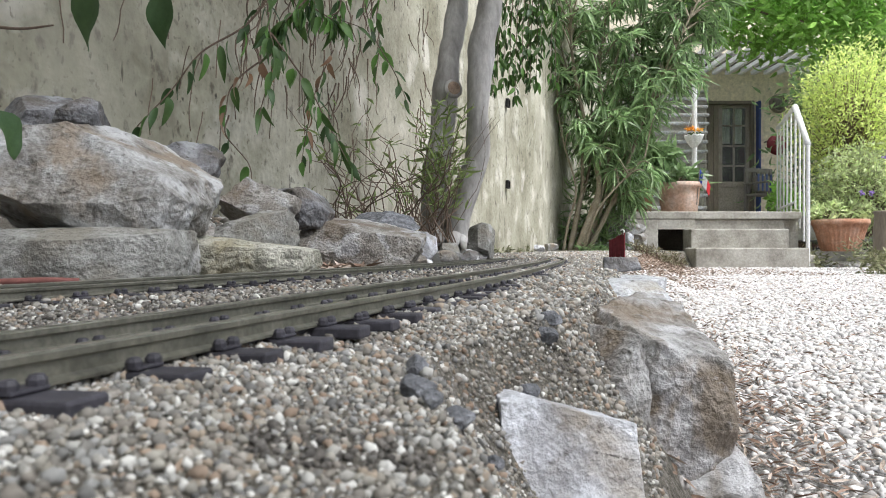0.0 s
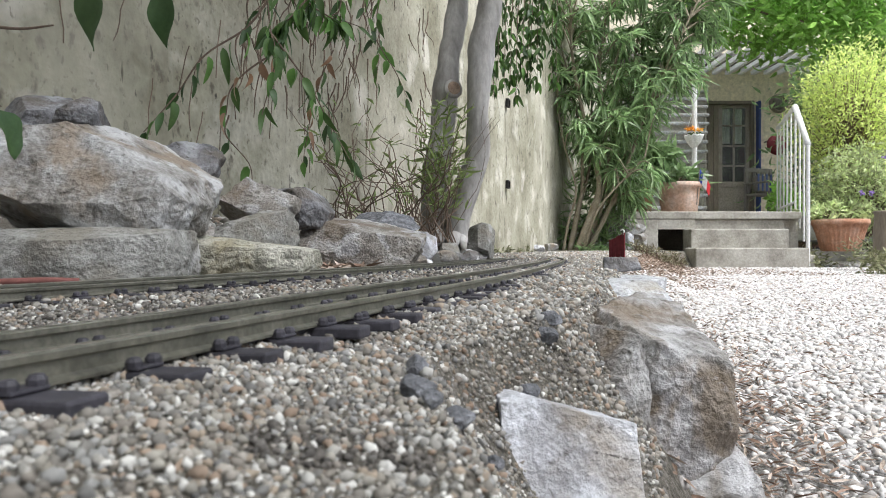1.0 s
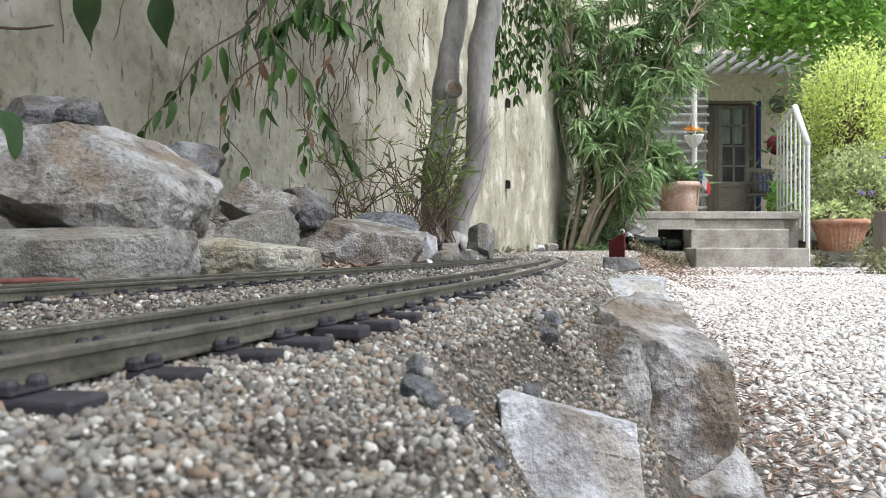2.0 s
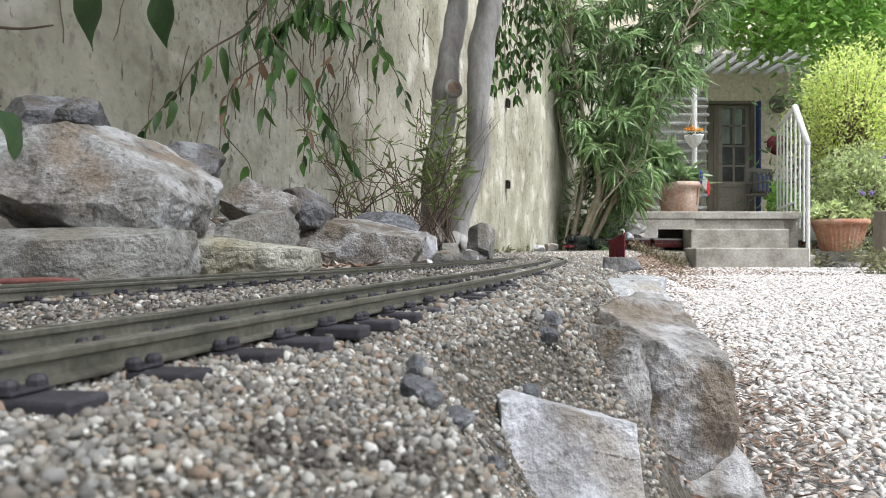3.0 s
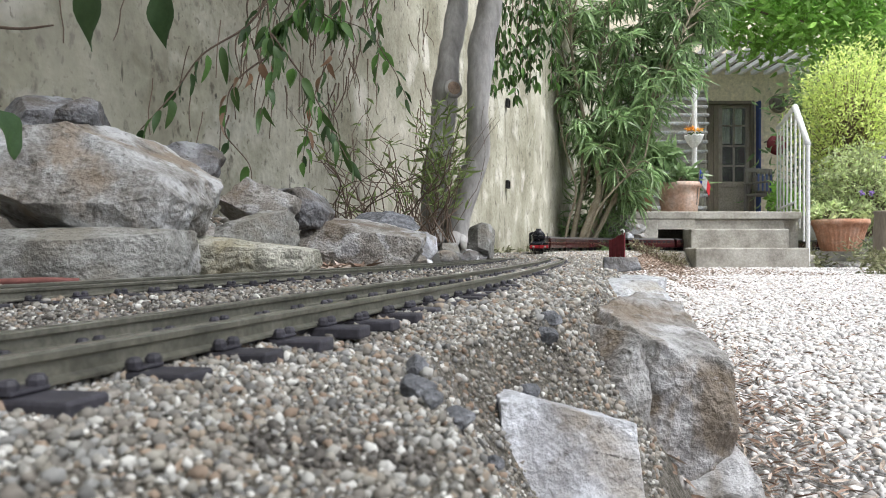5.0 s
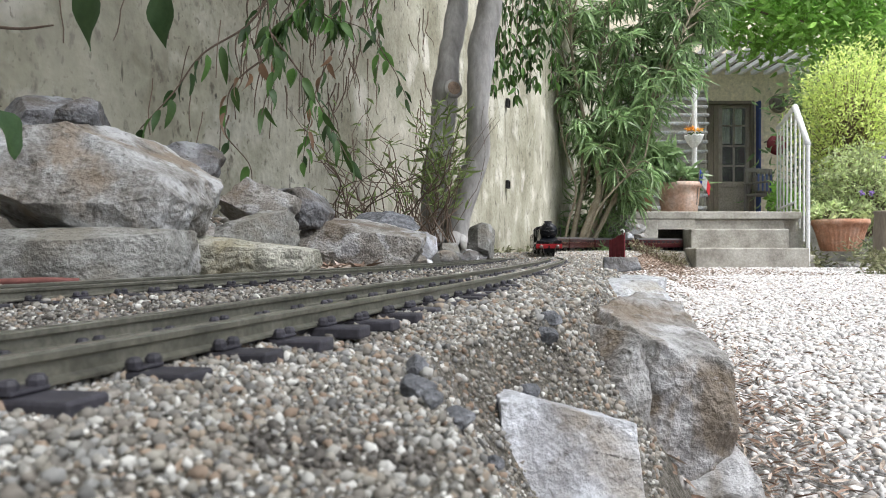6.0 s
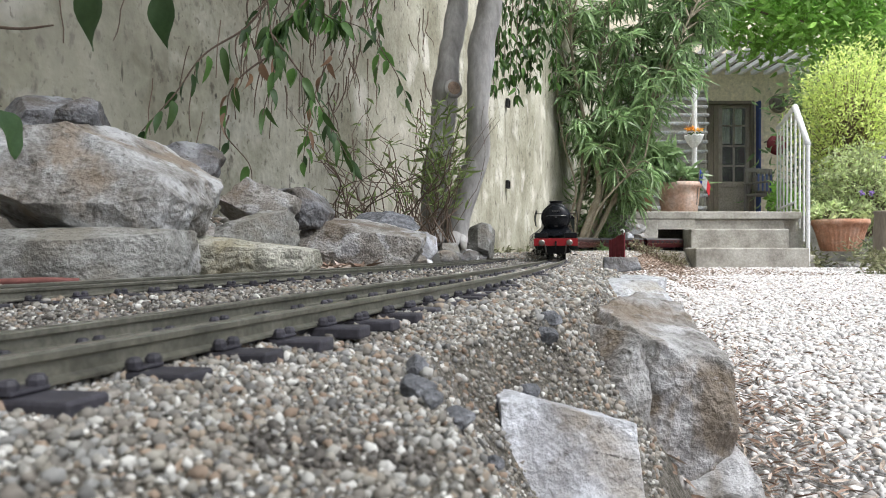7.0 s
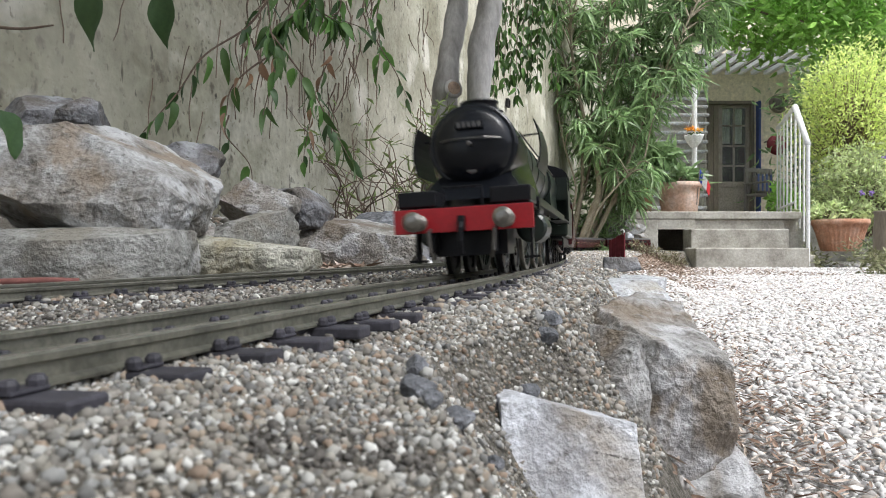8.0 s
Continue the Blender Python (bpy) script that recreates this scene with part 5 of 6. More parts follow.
        bush("weed_tuft", (x, y, z), (0.045 * k, 0.045, 0.045 * k), 9, 7, 0.028, LEAF_STRAW, "straggling dry weed on the bank below the porch", 60 + i, "weed", stems=True, spread=0.25)
    for i in range(7):
        rng = random.Random(950 + i)
        y = 3.5 + 0.26 * i
        x = -1.39 + 0.34 * 1.09 * y + 0.1
        bush("weed_tuft", (x, y, (bed_height(1.09 * x, 1.09 * y) - EYE) / 1.09 + EYE - 0.012), (0.05, 0.03, 0.022), 10, 9, 0.03, LEAF_WEED, "low weed at the foot of the garden wall", 80 + i, "weed", stems=False, spread=0.3)
    d = thing("dark_urn", (3.152, 5, -0.185), "dark brown urn at the edge of the yard", "urn")
    part("body", lathe(bmesh.new(), [(0, 0), (0.07, 0), (0.09, 0.1), (0.095, 0.3), (0.085, 0.44), (0.098, 0.46), (0.09, 0.47), (0, 0.45)], 28), DOOR_GREY, d, smooth=True)


def canopy():
    """A leafy climber spread over the pergola and along the house."""
    t = thing("leafy_climber", (4.3, 8.6, 2.6), "thick bright green climber over the pergola", "climber")
    rng = random.Random(19)
    lv, bm = Leaves(), bmesh.new()
    for k in range(440):
        c = Vector((rng.uniform(-1.35, 2.6), rng.uniform(-1.0, 0.5), 0))
        c.y = min(c.y, 0.3) if c.x < 0 else c.y
        c.z = -0.28 + 1.15 * rng.random() + 0.1 * math.sin(c.x * 3) + 0.42 * smoothstep(-0.2, 0.9, -c.x)
        for _ in range(22):
            p = c + Vector((rng.gauss(0, 0.13), rng.gauss(0, 0.13), rng.gauss(0, 0.1)))
            w = Vector((rng.uniform(-1, 1), rng.uniform(-1, 0.4), rng.uniform(-1, 0.3))).normalized()
            lv.add(aim(p, w, rng.uniform(0, 360)), rng.uniform(0.1, 0.17), rng.uniform(0.04, 0.065), 0.3)
    for k in range(14):
        x, y = rng.uniform(-0.6, 2.4), rng.uniform(-0.6, 1.0)
        tube(bm, [(x, y, 0.1), (x + rng.uniform(-0.5, 0.5), y + rng.uniform(-0.4, 0.4), 0.3), (x + rng.uniform(-1, 1), y + 0.5, 0.6)], 0.012, 5, cap=False)
    tagged(part("branchwork", bm, TWIG, t), kind="stuff")
    lv.done("foliage", LEAF_CANOPY, t)


# ---- porch furniture ----
def stair():
    s = thing("stone_stair", (0, 0, 0), "old stone outdoor stair climbing beside the house", "staircase")
    rng = random.Random(3)
    for i in range(13):
        part("step", boxed((2.5 + 0.085 * i + rng.uniform(-0.02, 0.02), 8.5 + 0.22 * i + 0.12, 0.35 + 0.165 * i + 0.07 - 0.45), (1.25, 0.3, 1.06), bevel=0.02), CONCRETE, s)
        part("nosing", boxed((2.5 + 0.085 * i, 8.5 + 0.22 * i + 0.1, 0.35 + 0.165 * i + 0.155), (1.32 + rng.uniform(-0.03, 0.03), 0.34, 0.045), bevel=0.015), STONE_PALE, s)


def railing():
    r = thing("white_railing", (0, 0, 0), "white painted metal stair railing", "railing")
    a, b, c = Vector((3.1266, 6.05, 0.9047)), Vector((3.2645, 6.55, 1.3342)), Vector((3.7414, 7.9, 1.3652))
    part("top_rail", (lambda bm: (tube(bm, [a, b], 0.027, 12), bm)[-1])(bmesh.new()), WHITE_PAINT, r, smooth=True)
    part("top_rail", tube(bmesh.new(), [b, c], 0.02, 12), WHITE_PAINT, r, smooth=True)
    part("newel", tube(bmesh.new(), [(a.x, a.y, -0.13), a], 0.017, 12), WHITE_PAINT, r)
    for f in (0.3, 0.62, 0.97):
        p = a.lerp(b, f)
        part("baluster", tube(bmesh.new(), [(p.x, p.y, -0.03 + 0.37 * f), p], 0.0095, 8), WHITE_PAINT, r)
    for f in (0.2, 0.4, 0.6, 0.8, 1.0):
        p = b.lerp(c, f)
        part("baluster", tube(bmesh.new(), [(p.x, p.y, 0.35), p], 0.0095, 8), WHITE_PAINT, r)
    part("bottom_rail", tube(bmesh.new(), [(b.x, b.y, 0.45), (c.x, c.y, 0.45)], 0.012, 8), WHITE_PAINT, r)


def porch_things():
    p = thing("white_post", (2.7056, 7.6, 0.352), "white painted post carrying the pergola", "post")
    part("shaft", tube(bmesh.new(), [(0, 0, 0), (0, 0, 1.55)], 0.028, 14), WHITE_PAINT, p)
    part("foot", boxed((0, 0, 0.006), (0.1, 0.1, 0.012)), WHITE_PAINT, p)
    b = thing("hanging_pot", (2.664, 7.5, 1.093), "white scalloped hanging pot with orange flowers", "hanging pot")
    bm = lathe(bmesh.new(), [(0, 0), (0.035, 0.005), (0.075, 0.06), (0.095, 0.11), (0.1, 0.125), (0.09, 0.125), (0, 0.1)], 32)
    for v in bm.verts:
        if v.co.z > 0.1:
            v.co.z += 0.01 * math.cos(10 * math.atan2(v.co.y, v.co.x))
    part("bowl", bm, WHITE_PAINT, b, smooth=True)
    for k in range(3):
        a = 2.094 * k + 0.4
        part("chain", tube(bmesh.new(), [(0.095 * math.cos(a), 0.095 * math.sin(a), 0.12), (0, 0, 0.42)], 0.004, 5), WHITE_PAINT, b)
    lv, fl = Leaves(), Leaves()
    rng = random.Random(5)
    for k in range(90):
        w = Vector((rng.uniform(-1, 1), rng.uniform(-1, 1), rng.uniform(-0.1, 1))).normalized()
        (fl if k % 3 == 0 else lv).add(aim(Vector((rng.uniform(-0.06, 0.06), rng.uniform(-0.06, 0.06), 0.11 + (0.07 if k % 3 == 0 else 0))), w), 0.06, 0.035, 0.2)
    lv.done("foliage", LEAF_VINE, b)
    fl.done("flowers", leaf_mat("orange_petals", (0.7, 0.22, 0.03), (0.8, 0.45, 0.05)), b, "orange flowers")
    f = thing("small_flag", (2.3707, 6.6, 0.5259), "small blue, white and red flag on a stick", "flag")
    part("stick", tube(bmesh.new(), [(0, 0, -0.1), (0.03, 0, 0.26)], 0.004, 6), WOOD_GREY, f)
    cols = ((0.03, 0.06, 0.3), (0.75, 0.75, 0.75), (0.55, 0.03, 0.04))
    for k, col in enumerate(cols):
        bm = bmesh.new()
        rows = []
        for i in range(5):
            u = (k + i / 4) * 0.045
            x = 0.03 + u * 0.75
            z0 = 0.245 - u * 1.25
            y = 0.012 * math.sin(u * 50)
            rows.append([bm.verts.new((x - 0.012, y + dy, z0 - 0.1)) for dy in (0, 0.002)] + [bm.verts.new((x, y + dy, z0)) for dy in (0.002, 0)])
        for a, c in zip(rows, rows[1:]):
            for i in range(4):
                bm.faces.new((a[i], a[(i + 1) % 4], c[(i + 1) % 4], c[i]))
        bm.faces.new(rows[0])
        bm.faces.new(rows[-1][::-1])
        part("stripe", bm, mat("flag_cloth", [col, tuple(0.8 * q for q in col)], 30, 0.85, bump=0.1), f)
    c = thing("garden_chair", (4.0691, 8.8, 0.352), "weathered grey slatted chair with striped cushion", "chair", turn=20)
    for x in (-0.2, 0.2):
        part("leg", boxed((x, 0.2, 0.42), (0.045, 0.045, 0.84), bevel=0.006), WOOD_GREY, c)
        part("leg", boxed((x, -0.2, 0.22), (0.045, 0.045, 0.44), bevel=0.006), WOOD_GREY, c)
        part("armrest", boxed((x, 0.0, 0.6), (0.06, 0.46, 0.025), bevel=0.006), WOOD_GREY, c)
    part("seat", boxed((0, 0, 0.42), (0.44, 0.44, 0.03), bevel=0.006), WOOD_GREY, c)
    part("top_slat", boxed((0, 0.2, 0.82), (0.46, 0.03, 0.07), bevel=0.006), WOOD_GREY, c)
    for i in range(5):
        part("back_slat", boxed((-0.14 + 0.07 * i, 0.2, 0.62), (0.04, 0.02, 0.36)), WOOD_GREY, c)
    cu = part("cushion", boxed((0.02, 0.14, 0.6), (0.3, 0.08, 0.26), bevel=0.03), WOOD_GREY, c, "blue and white striped cushion")
    for i in range(4):
        part("stripe", boxed((-0.09 + 0.07 * i, 0.097, 0.62), (0.025, 0.006, 0.26)), BLUE, cu)
    c.scale = (0.95, 0.95, 0.8)
    h = thing("wall_plaque", (5.1448, 10.9, 1.6148), "dark red round ornament hung on the wall", "ornament")
    part("disc", lathe(bmesh.new(), [(0, 0), (0.15, 0), (0.16, 0.02), (0.12, 0.05), (0, 0.06)], 24, Matrix.Rotation(radians(90), 4, "X")), OLD_RED, h, smooth=True)
    part("hook", boxed((0, 0.2, 0.1), (0.02, 0.4, 0.02)), DOOR_GREY, h)


def red_hose():
    h = thing("garden_hose", (-0.3376, 0.5, -0.0066), "dull red garden hose lying behind the track", "hose")
    o = Vector((-0.3376, 0.5, -0.0066))
    part("tube", tube(bmesh.new(), [q - o for q in curve([(-0.3376, 0.5, -0.0066), (-0.3096, 0.5, -0.005), (-0.2844, 0.505, -0.0044), (-0.2638, 0.512, -0.0052)], 8)], 0.0028, 10), mat("red_rubber", [(0.16, 0.06, 0.05), (0.24, 0.1, 0.085)], 80, 0.75, bump=0.2), h, smooth=True)


def red_board():
    s = thing("red_board", (0.2957, 1.2, 0.0027), "weathered red ribbed signal board stuck in a stone", "board", turn=-62)
    bm = bmesh.new()
    for i in range(7):
        box(bm, (0.0055 * (i - 3), 0.001 * (i % 2), 0.016 + 0.001 * i), (0.0052, 0.0022, 0.030 + 0.002 * i - 0.001 * (i % 3)), bevel=0.0004)
    part("board", bm, OLD_RED, s)
    part("hook", tube(bmesh.new(), curve([(0.0165, 0, 0.039), (0.017, 0, 0.045), (0.013, 0, 0.0485), (0.009, 0, 0.046)], 5), 0.0013, 8), WHITE_PAINT, s, "small pale hook on top", smooth=True)


def porch_stones():
    for i, (x, y, z, w, h) in enumerate(((1.699, 6.36, 0.212, 0.265, 0.153), (1.633, 6.34, 0.085, 0.152, 0.172), (1.781, 6.36, 0.075, 0.142, 0.173), (1.498, 6.37, 0.187, 0.183, 0.122), (1.463, 6.35, 0.055, 0.173, 0.152), (1.343, 6.36, 0.044, 0.153, 0.132), (1.56, 6.33, 0.034, 0.122, 0.122))):
        rock((x, y, z), (w, 0.12, h), 80 + i, (STONE, STONE_WHITE, STONE_BROWN)[i % 3], "rough pale stone stacked under the porch", 8, 20 * i, 0, 0.06, 4, group="stones under the porch")


vines()
dry_tangle()
trunk_climber()
tree()
red_hose()
red_board()
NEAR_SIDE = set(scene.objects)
oleander()
planters()
canopy()
stair()
railing()
porch_things()
porch_stones()
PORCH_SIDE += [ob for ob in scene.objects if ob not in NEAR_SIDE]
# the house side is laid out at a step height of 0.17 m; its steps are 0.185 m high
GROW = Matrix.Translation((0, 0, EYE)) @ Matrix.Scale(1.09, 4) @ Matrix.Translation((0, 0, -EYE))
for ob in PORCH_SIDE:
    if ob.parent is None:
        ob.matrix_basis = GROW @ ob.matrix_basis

# ---- the train, one thirty-second of full size ----
def paint(name, c, rough=0.3, metal=0.0, grain=0.1, spec=0.5):
    return mat(name, [tuple(0.8 * v for v in c), c], 60, rough, metal, 0.05, 0.0003, 8, grain, spec=spec)


BLACK = paint("black_paint", (0.009, 0.009, 0.011), 0.34, spec=0.25)
SMOKEBOX = paint("satin_black", (0.007, 0.008, 0.011), 0.26, spec=0.35)
GREEN = paint("brunswick_green", (0.014, 0.022, 0.017), 0.3)
RED = paint("buffer_beam_red", (0.36, 0.012, 0.018), 0.4)
MAROON = paint("maroon_paint", (0.055, 0.012, 0.014), 0.22)
ROOF = paint("grey_roof", (0.07, 0.065, 0.065), 0.5)
STEEL = paint("bright_steel", (0.34, 0.32, 0.29), 0.3, 1.0)
DULL = paint("oily_steel", (0.2, 0.19, 0.18), 0.4, 1.0)
COAL = mat("coal", [(0.01, 0.01, 0.01), (0.03, 0.03, 0.03)], 200, 0.5, bump=1.0, dist=0.004)
CREAM = paint("cream_lining", (0.3, 0.21, 0.1), 0.5)
WINDOW = paint("dark_window", (0.02, 0.022, 0.025), 0.08)


def wheel(r, width, spokes, parent, at, side, name="wheel", tread=None):
    bm = bmesh.new()
    m = Matrix.Rotation(radians(90 * side), 4, "Y")
    lathe(bm, [(r - 0.0045, -width / 2), (r + 0.002, -width / 2), (r + 0.002, -width / 2 + 0.0012), (r, -width / 2 + 0.0016), (r, width / 2), (r - 0.003, width / 2), (r - 0.0035, width / 2 - 0.001), (r - 0.0045, -width / 2)], 28, m)
    lathe(bm, [(0, -width / 2), (r * 0.22, -width / 2), (r * 0.22, width / 2), (0, width / 2)], 12, m)
    for k in range(spokes):
        q = Matrix.Rotation(6.28319 * k / spokes, 4, "X")
        box(bm, (0, 0, r * 0.55), (width * 0.4, r * 0.085 + 0.0006, r * 0.9), q)
    if not spokes:
        lathe(bm, [(0, -width / 4), (r - 0.003, -width / 4), (r - 0.003, width / 4), (0, width / 4)], 20, m)
    ob = part(name, bm, tread or BLACK, parent)
    ob.matrix_basis = pose(*at)
    return ob


def locomotive():
    L = thing("steam_locomotive", (0, 0, 0), "model steam locomotive, green boiler, black smokebox, red buffer beam", "locomotive")
    # origin below the middle of the driving wheels; +y is forward
    F = 0.232
    bc = 0.0875
    sm = Matrix.Translation((0, 0, bc)) @ ALONG_Y
    part("smokebox", lathe(bmesh.new(), [(0.0272, 0.112), (0.0285, 0.113), (0.0292, 0.118), (0.0292, 0.178), (0.0298, 0.18), (0.0298, 0.184), (0.0282, 0.1855), (0, 0.1855)], 40, sm), SMOKEBOX, L, smooth=False)
    d = part("smokebox_door", lathe(bmesh.new(), [(0.0264, 0.185), (0.0264, 0.187), (0.0225, 0.1905), (0.014, 0.1935), (0, 0.195)], 40, sm), SMOKEBOX, L, "domed black smokebox door", smooth=True)
    bm = bmesh.new()
    box(bm, (0, 0.1955, bc + 0.0128), (0.019, 0.002, 0.0048), bevel=0.0004)
    part("number_plate", bm, BLACK, d)
    bm = bmesh.new()
    for i in range(5):
        box(bm, (-0.0068 + 0.0034 * i, 0.1968, bc + 0.0128), (0.0021, 0.0008, 0.0032))
    part("plate_mark", bm, DULL, d, "small pale bars on the plate")
    part("hand_rail", tube(bmesh.new(), [(-0.02, 0.193, bc + 0.003), (-0.01, 0.198, bc + 0.0035), (0.01, 0.198, bc + 0.0035), (0.02, 0.193, bc + 0.003)], 0.0006, 6), DULL, d)
    part("dart", lathe(bmesh.new(), [(0.0016, 0.193), (0.0016, 0.2), (0, 0.2005)], 10, sm), DULL, d)
    part("shed_plate", lathe(bmesh.new(), [(0.0042, 0), (0.0042, 0.0012), (0.003, 0.0016), (0, 0.0016)], 16, Matrix.Translation((0, 0.1908, bc - 0.0155)) @ ALONG_Y), DULL, d)
    bm = bmesh.new()
    lathe(bm, [(0.0262, -0.1), (0.0272, 0.0), (0.0272, 0.112)], 40, sm)
    b = part("boiler", bm, GREEN, L, "glossy dark green boiler", smooth=True)
    for y in (-0.1, -0.04, 0.02, 0.07, 0.11):
        part("boiler_band", lathe(bmesh.new(), [(0.0272, y - 0.0008), (0.0278, y - 0.0006), (0.0278, y + 0.0006), (0.0272, y + 0.0008)], 40, sm), BLACK, b)
    # firebox
    bm = bmesh.new()
    prof = [(0.0285 * math.cos(a), bc + 0.0285 * math.sin(a)) for a in [radians(-20 + 11 * k) for k in range(21)]]
    prof = [(0.0285, 0.05)] + prof + [(-0.0285, 0.05)]
    r0, r1 = [bm.verts.new((x, -0.1, z)) for x, z in prof], [bm.verts.new((x * 1.02, -0.185, z)) for x, z in prof]
    for i in range(len(prof) - 1):
        bm.faces.new((r0[i], r0[i + 1], r1[i + 1], r1[i]))
    bm.faces.new(r0[::-1])
    part("firebox", bm, GREEN, L)
    part("chimney", lathe(bmesh.new(), [(0.0175, 0.114), (0.0135, 0.1163), (0.0125, 0.1175), (0.0128, 0.1197), (0.0138, 0.1205), (0.0138, 0.1217), (0.0115, 0.1223), (0.0105, 0.1175), (0, 0.1165)], 24, Matrix.Translation((0, 0.152, 0.0022))), BLACK, L, smooth=False)
    part("dome", lathe(bmesh.new(), [(0.017, 0.1115), (0.0135, 0.1155), (0.0125, 0.118), (0.009, 0.12), (0, 0.121)], 24, Matrix.Translation((0, 0.0, 0))), GREEN, L, smooth=True)
    # smoke deflectors: curved wing plates held off the smokebox
    for s in (-1, 1):
        bm = bmesh.new()
        n = 6
        ins, outs = [], []
        for k in range(n + 1):
            a = radians(-21 + 45 * k / n)
            for row, rad in ((ins, 0.0432), (outs, 0.0442)):
                row.append([bm.verts.new((s * rad * math.cos(a), y, bc - 0.001 + rad * math.sin(a))) for y in (0.118, 0.176)])
        for k in range(n):
            bm.faces.new((ins[k][0], ins[k][1], ins[k + 1][1], ins[k + 1][0]))
            bm.faces.new((outs[k][0], outs[k + 1][0], outs[k + 1][1], outs[k][1]))
            for e in (0, 1):
                bm.faces.new((ins[k][e], ins[k + 1][e], outs[k + 1][e], outs[k][e]))
        for k in (0, n):
            bm.faces.new((ins[k][0], ins[k][1], outs[k][1], outs[k][0]))
        w = part("smoke_deflector", bm, BLACK, L, "curved black smoke deflector plate")
        part("stay", tube(bmesh.new(), [(s * 0.027, 0.15, bc + 0.01), (s * 0.0435, 0.15, bc + 0.011)], 0.0008, 6), BLACK, w)
        part("long_hand_rail", tube(bmesh.new(), [(s * 0.0305, 0.178, bc + 0.008), (s * 0.0305, -0.1, bc + 0.008)], 0.0006, 6), DULL, L)
    # saddle, front platform, running plates
    bm = bmesh.new()
    v = [bm.verts.new(p) for p in ((-0.038, 0.118, 0.05), (0.038, 0.118, 0.05), (0.029, 0.118, 0.083), (-0.029, 0.118, 0.083), (-0.036, 0.205, 0.05), (0.036, 0.205, 0.05), (0.024, 0.183, 0.068), (-0.024, 0.183, 0.068))]
    for f in ((0, 1, 2, 3), (4, 7, 6, 5), (0, 4, 5, 1), (3, 2, 6, 7), (0, 3, 7, 4), (1, 5, 6, 2)):
        bm.faces.new([v[i] for i in f])
    part("saddle", bm, SMOKEBOX, L)
    part("front_platform", boxed((0, 0.204, 0.043), (0.08, 0.05, 0.0018)), BLACK, L)
    for s in (-1, 1):
        part("running_plate", boxed((s * 0.0335, 0.04, 0.0505), (0.015, 0.26, 0.0016)), BLACK, L)
        part("drop_plate", boxed((s * 0.0375, 0.174, 0.0465), (0.008, 0.012, 0.0085)), BLACK, L)
        part("step_box", boxed((s * 0.029, 0.212, 0.0495), (0.0245, 0.034, 0.0105), bevel=0.0012), BLACK, L)
        part("valance", boxed((s * 0.0405, 0.04, 0.0485), (0.0012, 0.26, 0.0055)), GREEN, L)
        part("running_plate", boxed((s * 0.0335, -0.155, 0.048), (0.015, 0.13, 0.0016)), BLACK, L)
    part("lamp_bracket", tube(bmesh.new(), [(-0.012, F - 0.004, 0.044), (-0.012, F - 0.004, 0.056), (0.012, F - 0.004, 0.056), (0.012, F - 0.004, 0.044)], 0.0008, 6), BLACK, L)
    bb = part("buffer_beam", boxed((0, F - 0.001, 0.0355), (0.0855, 0.003, 0.0152), bevel=0.0004), RED, L, "bright red buffer beam")
    for s in (-1, 1):
        bu = part("buffer", lathe(bmesh.new(), [(0.0052, 0), (0.0052, 0.002), (0.0036, 0.003), (0.003, 0.011), (0.002, 0.012), (0.002, 0.0145), (0.0062, 0.0152), (0.0062, 0.0162), (0.0038, 0.0175), (0, 0.018)], 20, Matrix.Translation((s * 0.0268, F, 0.0345)) @ ALONG_Y), STEEL, L, "round polished steel buffer")
    bm = bmesh.new()
    box(bm, (0, F + 0.003, 0.033), (0.004, 0.006, 0.009))
    tube(bm, [(0, F + 0.006, 0.033), (0, F + 0.0085, 0.03), (0, F + 0.009, 0.022), (0, F + 0.007, 0.014)], 0.0016, 8)
    part("coupling_hook", bm, BLACK, L)
    for s in (-1, 1):
        part("brake_pipe", tube(bmesh.new(), [(s * 0.02, F - 0.001, 0.03), (s * 0.02, F + 0.006, 0.028), (s * 0.019, F + 0.006, 0.016), (s * 0.017, F + 0.002, 0.012)], 0.0014, 8), DULL, L)
    bm = bmesh.new()
    for s in (-1, 1):
        box(bm, (s * 0.018, 0.06, 0.034), (0.002, 0.34, 0.018))
        box(bm, (s * 0.019, 0.2, 0.022), (0.002, 0.06, 0.014))
        box(bm, (s * 0.0375, 0.195, 0.024), (0.0015, 0.01, 0.03))
        box(bm, (s * 0.0375, 0.195, 0.0105), (0.01, 0.012, 0.0015))
    box(bm, (0, 0.17, 0.03), (0.034, 0.07, 0.02))
    # Two filler blocks added so the space under the beam looks dark.
    box(bm, (0, 0.205, 0.0215), (0.05, 0.03, 0.017))
    box(bm, (0, 0.16, 0.02), (0.03, 0.1, 0.012))
    part("frame", bm, BLACK, L)
    for s in (-1, 1):
        c = part("cylinder", lathe(bmesh.new(), [(0, -0.018), (0.0105, -0.018), (0.0105, 0.018), (0.0085, 0.02), (0, 0.021)], 20, Matrix.Translation((s * 0.0345, 0.15, 0.0305)) @ ALONG_Y), GREEN, L, "green outside cylinder with steel cover")
        part("valve_chest", boxed((s * 0.0335, 0.15, 0.0435), (0.014, 0.034, 0.008), bevel=0.003), BLACK, c)
        part("piston_rod", tube(bmesh.new(), [(s * 0.0345, 0.132, 0.0305), (s * 0.0345, 0.088, 0.0305)], 0.0015, 8), STEEL, L)
        part("slide_bar", boxed((s * 0.0345, 0.108, 0.0345), (0.004, 0.05, 0.0018)), DULL, L)
        part("radius_rod", boxed((s * 0.0365, 0.085, 0.0415), (0.0015, 0.09, 0.002)), DULL, L)
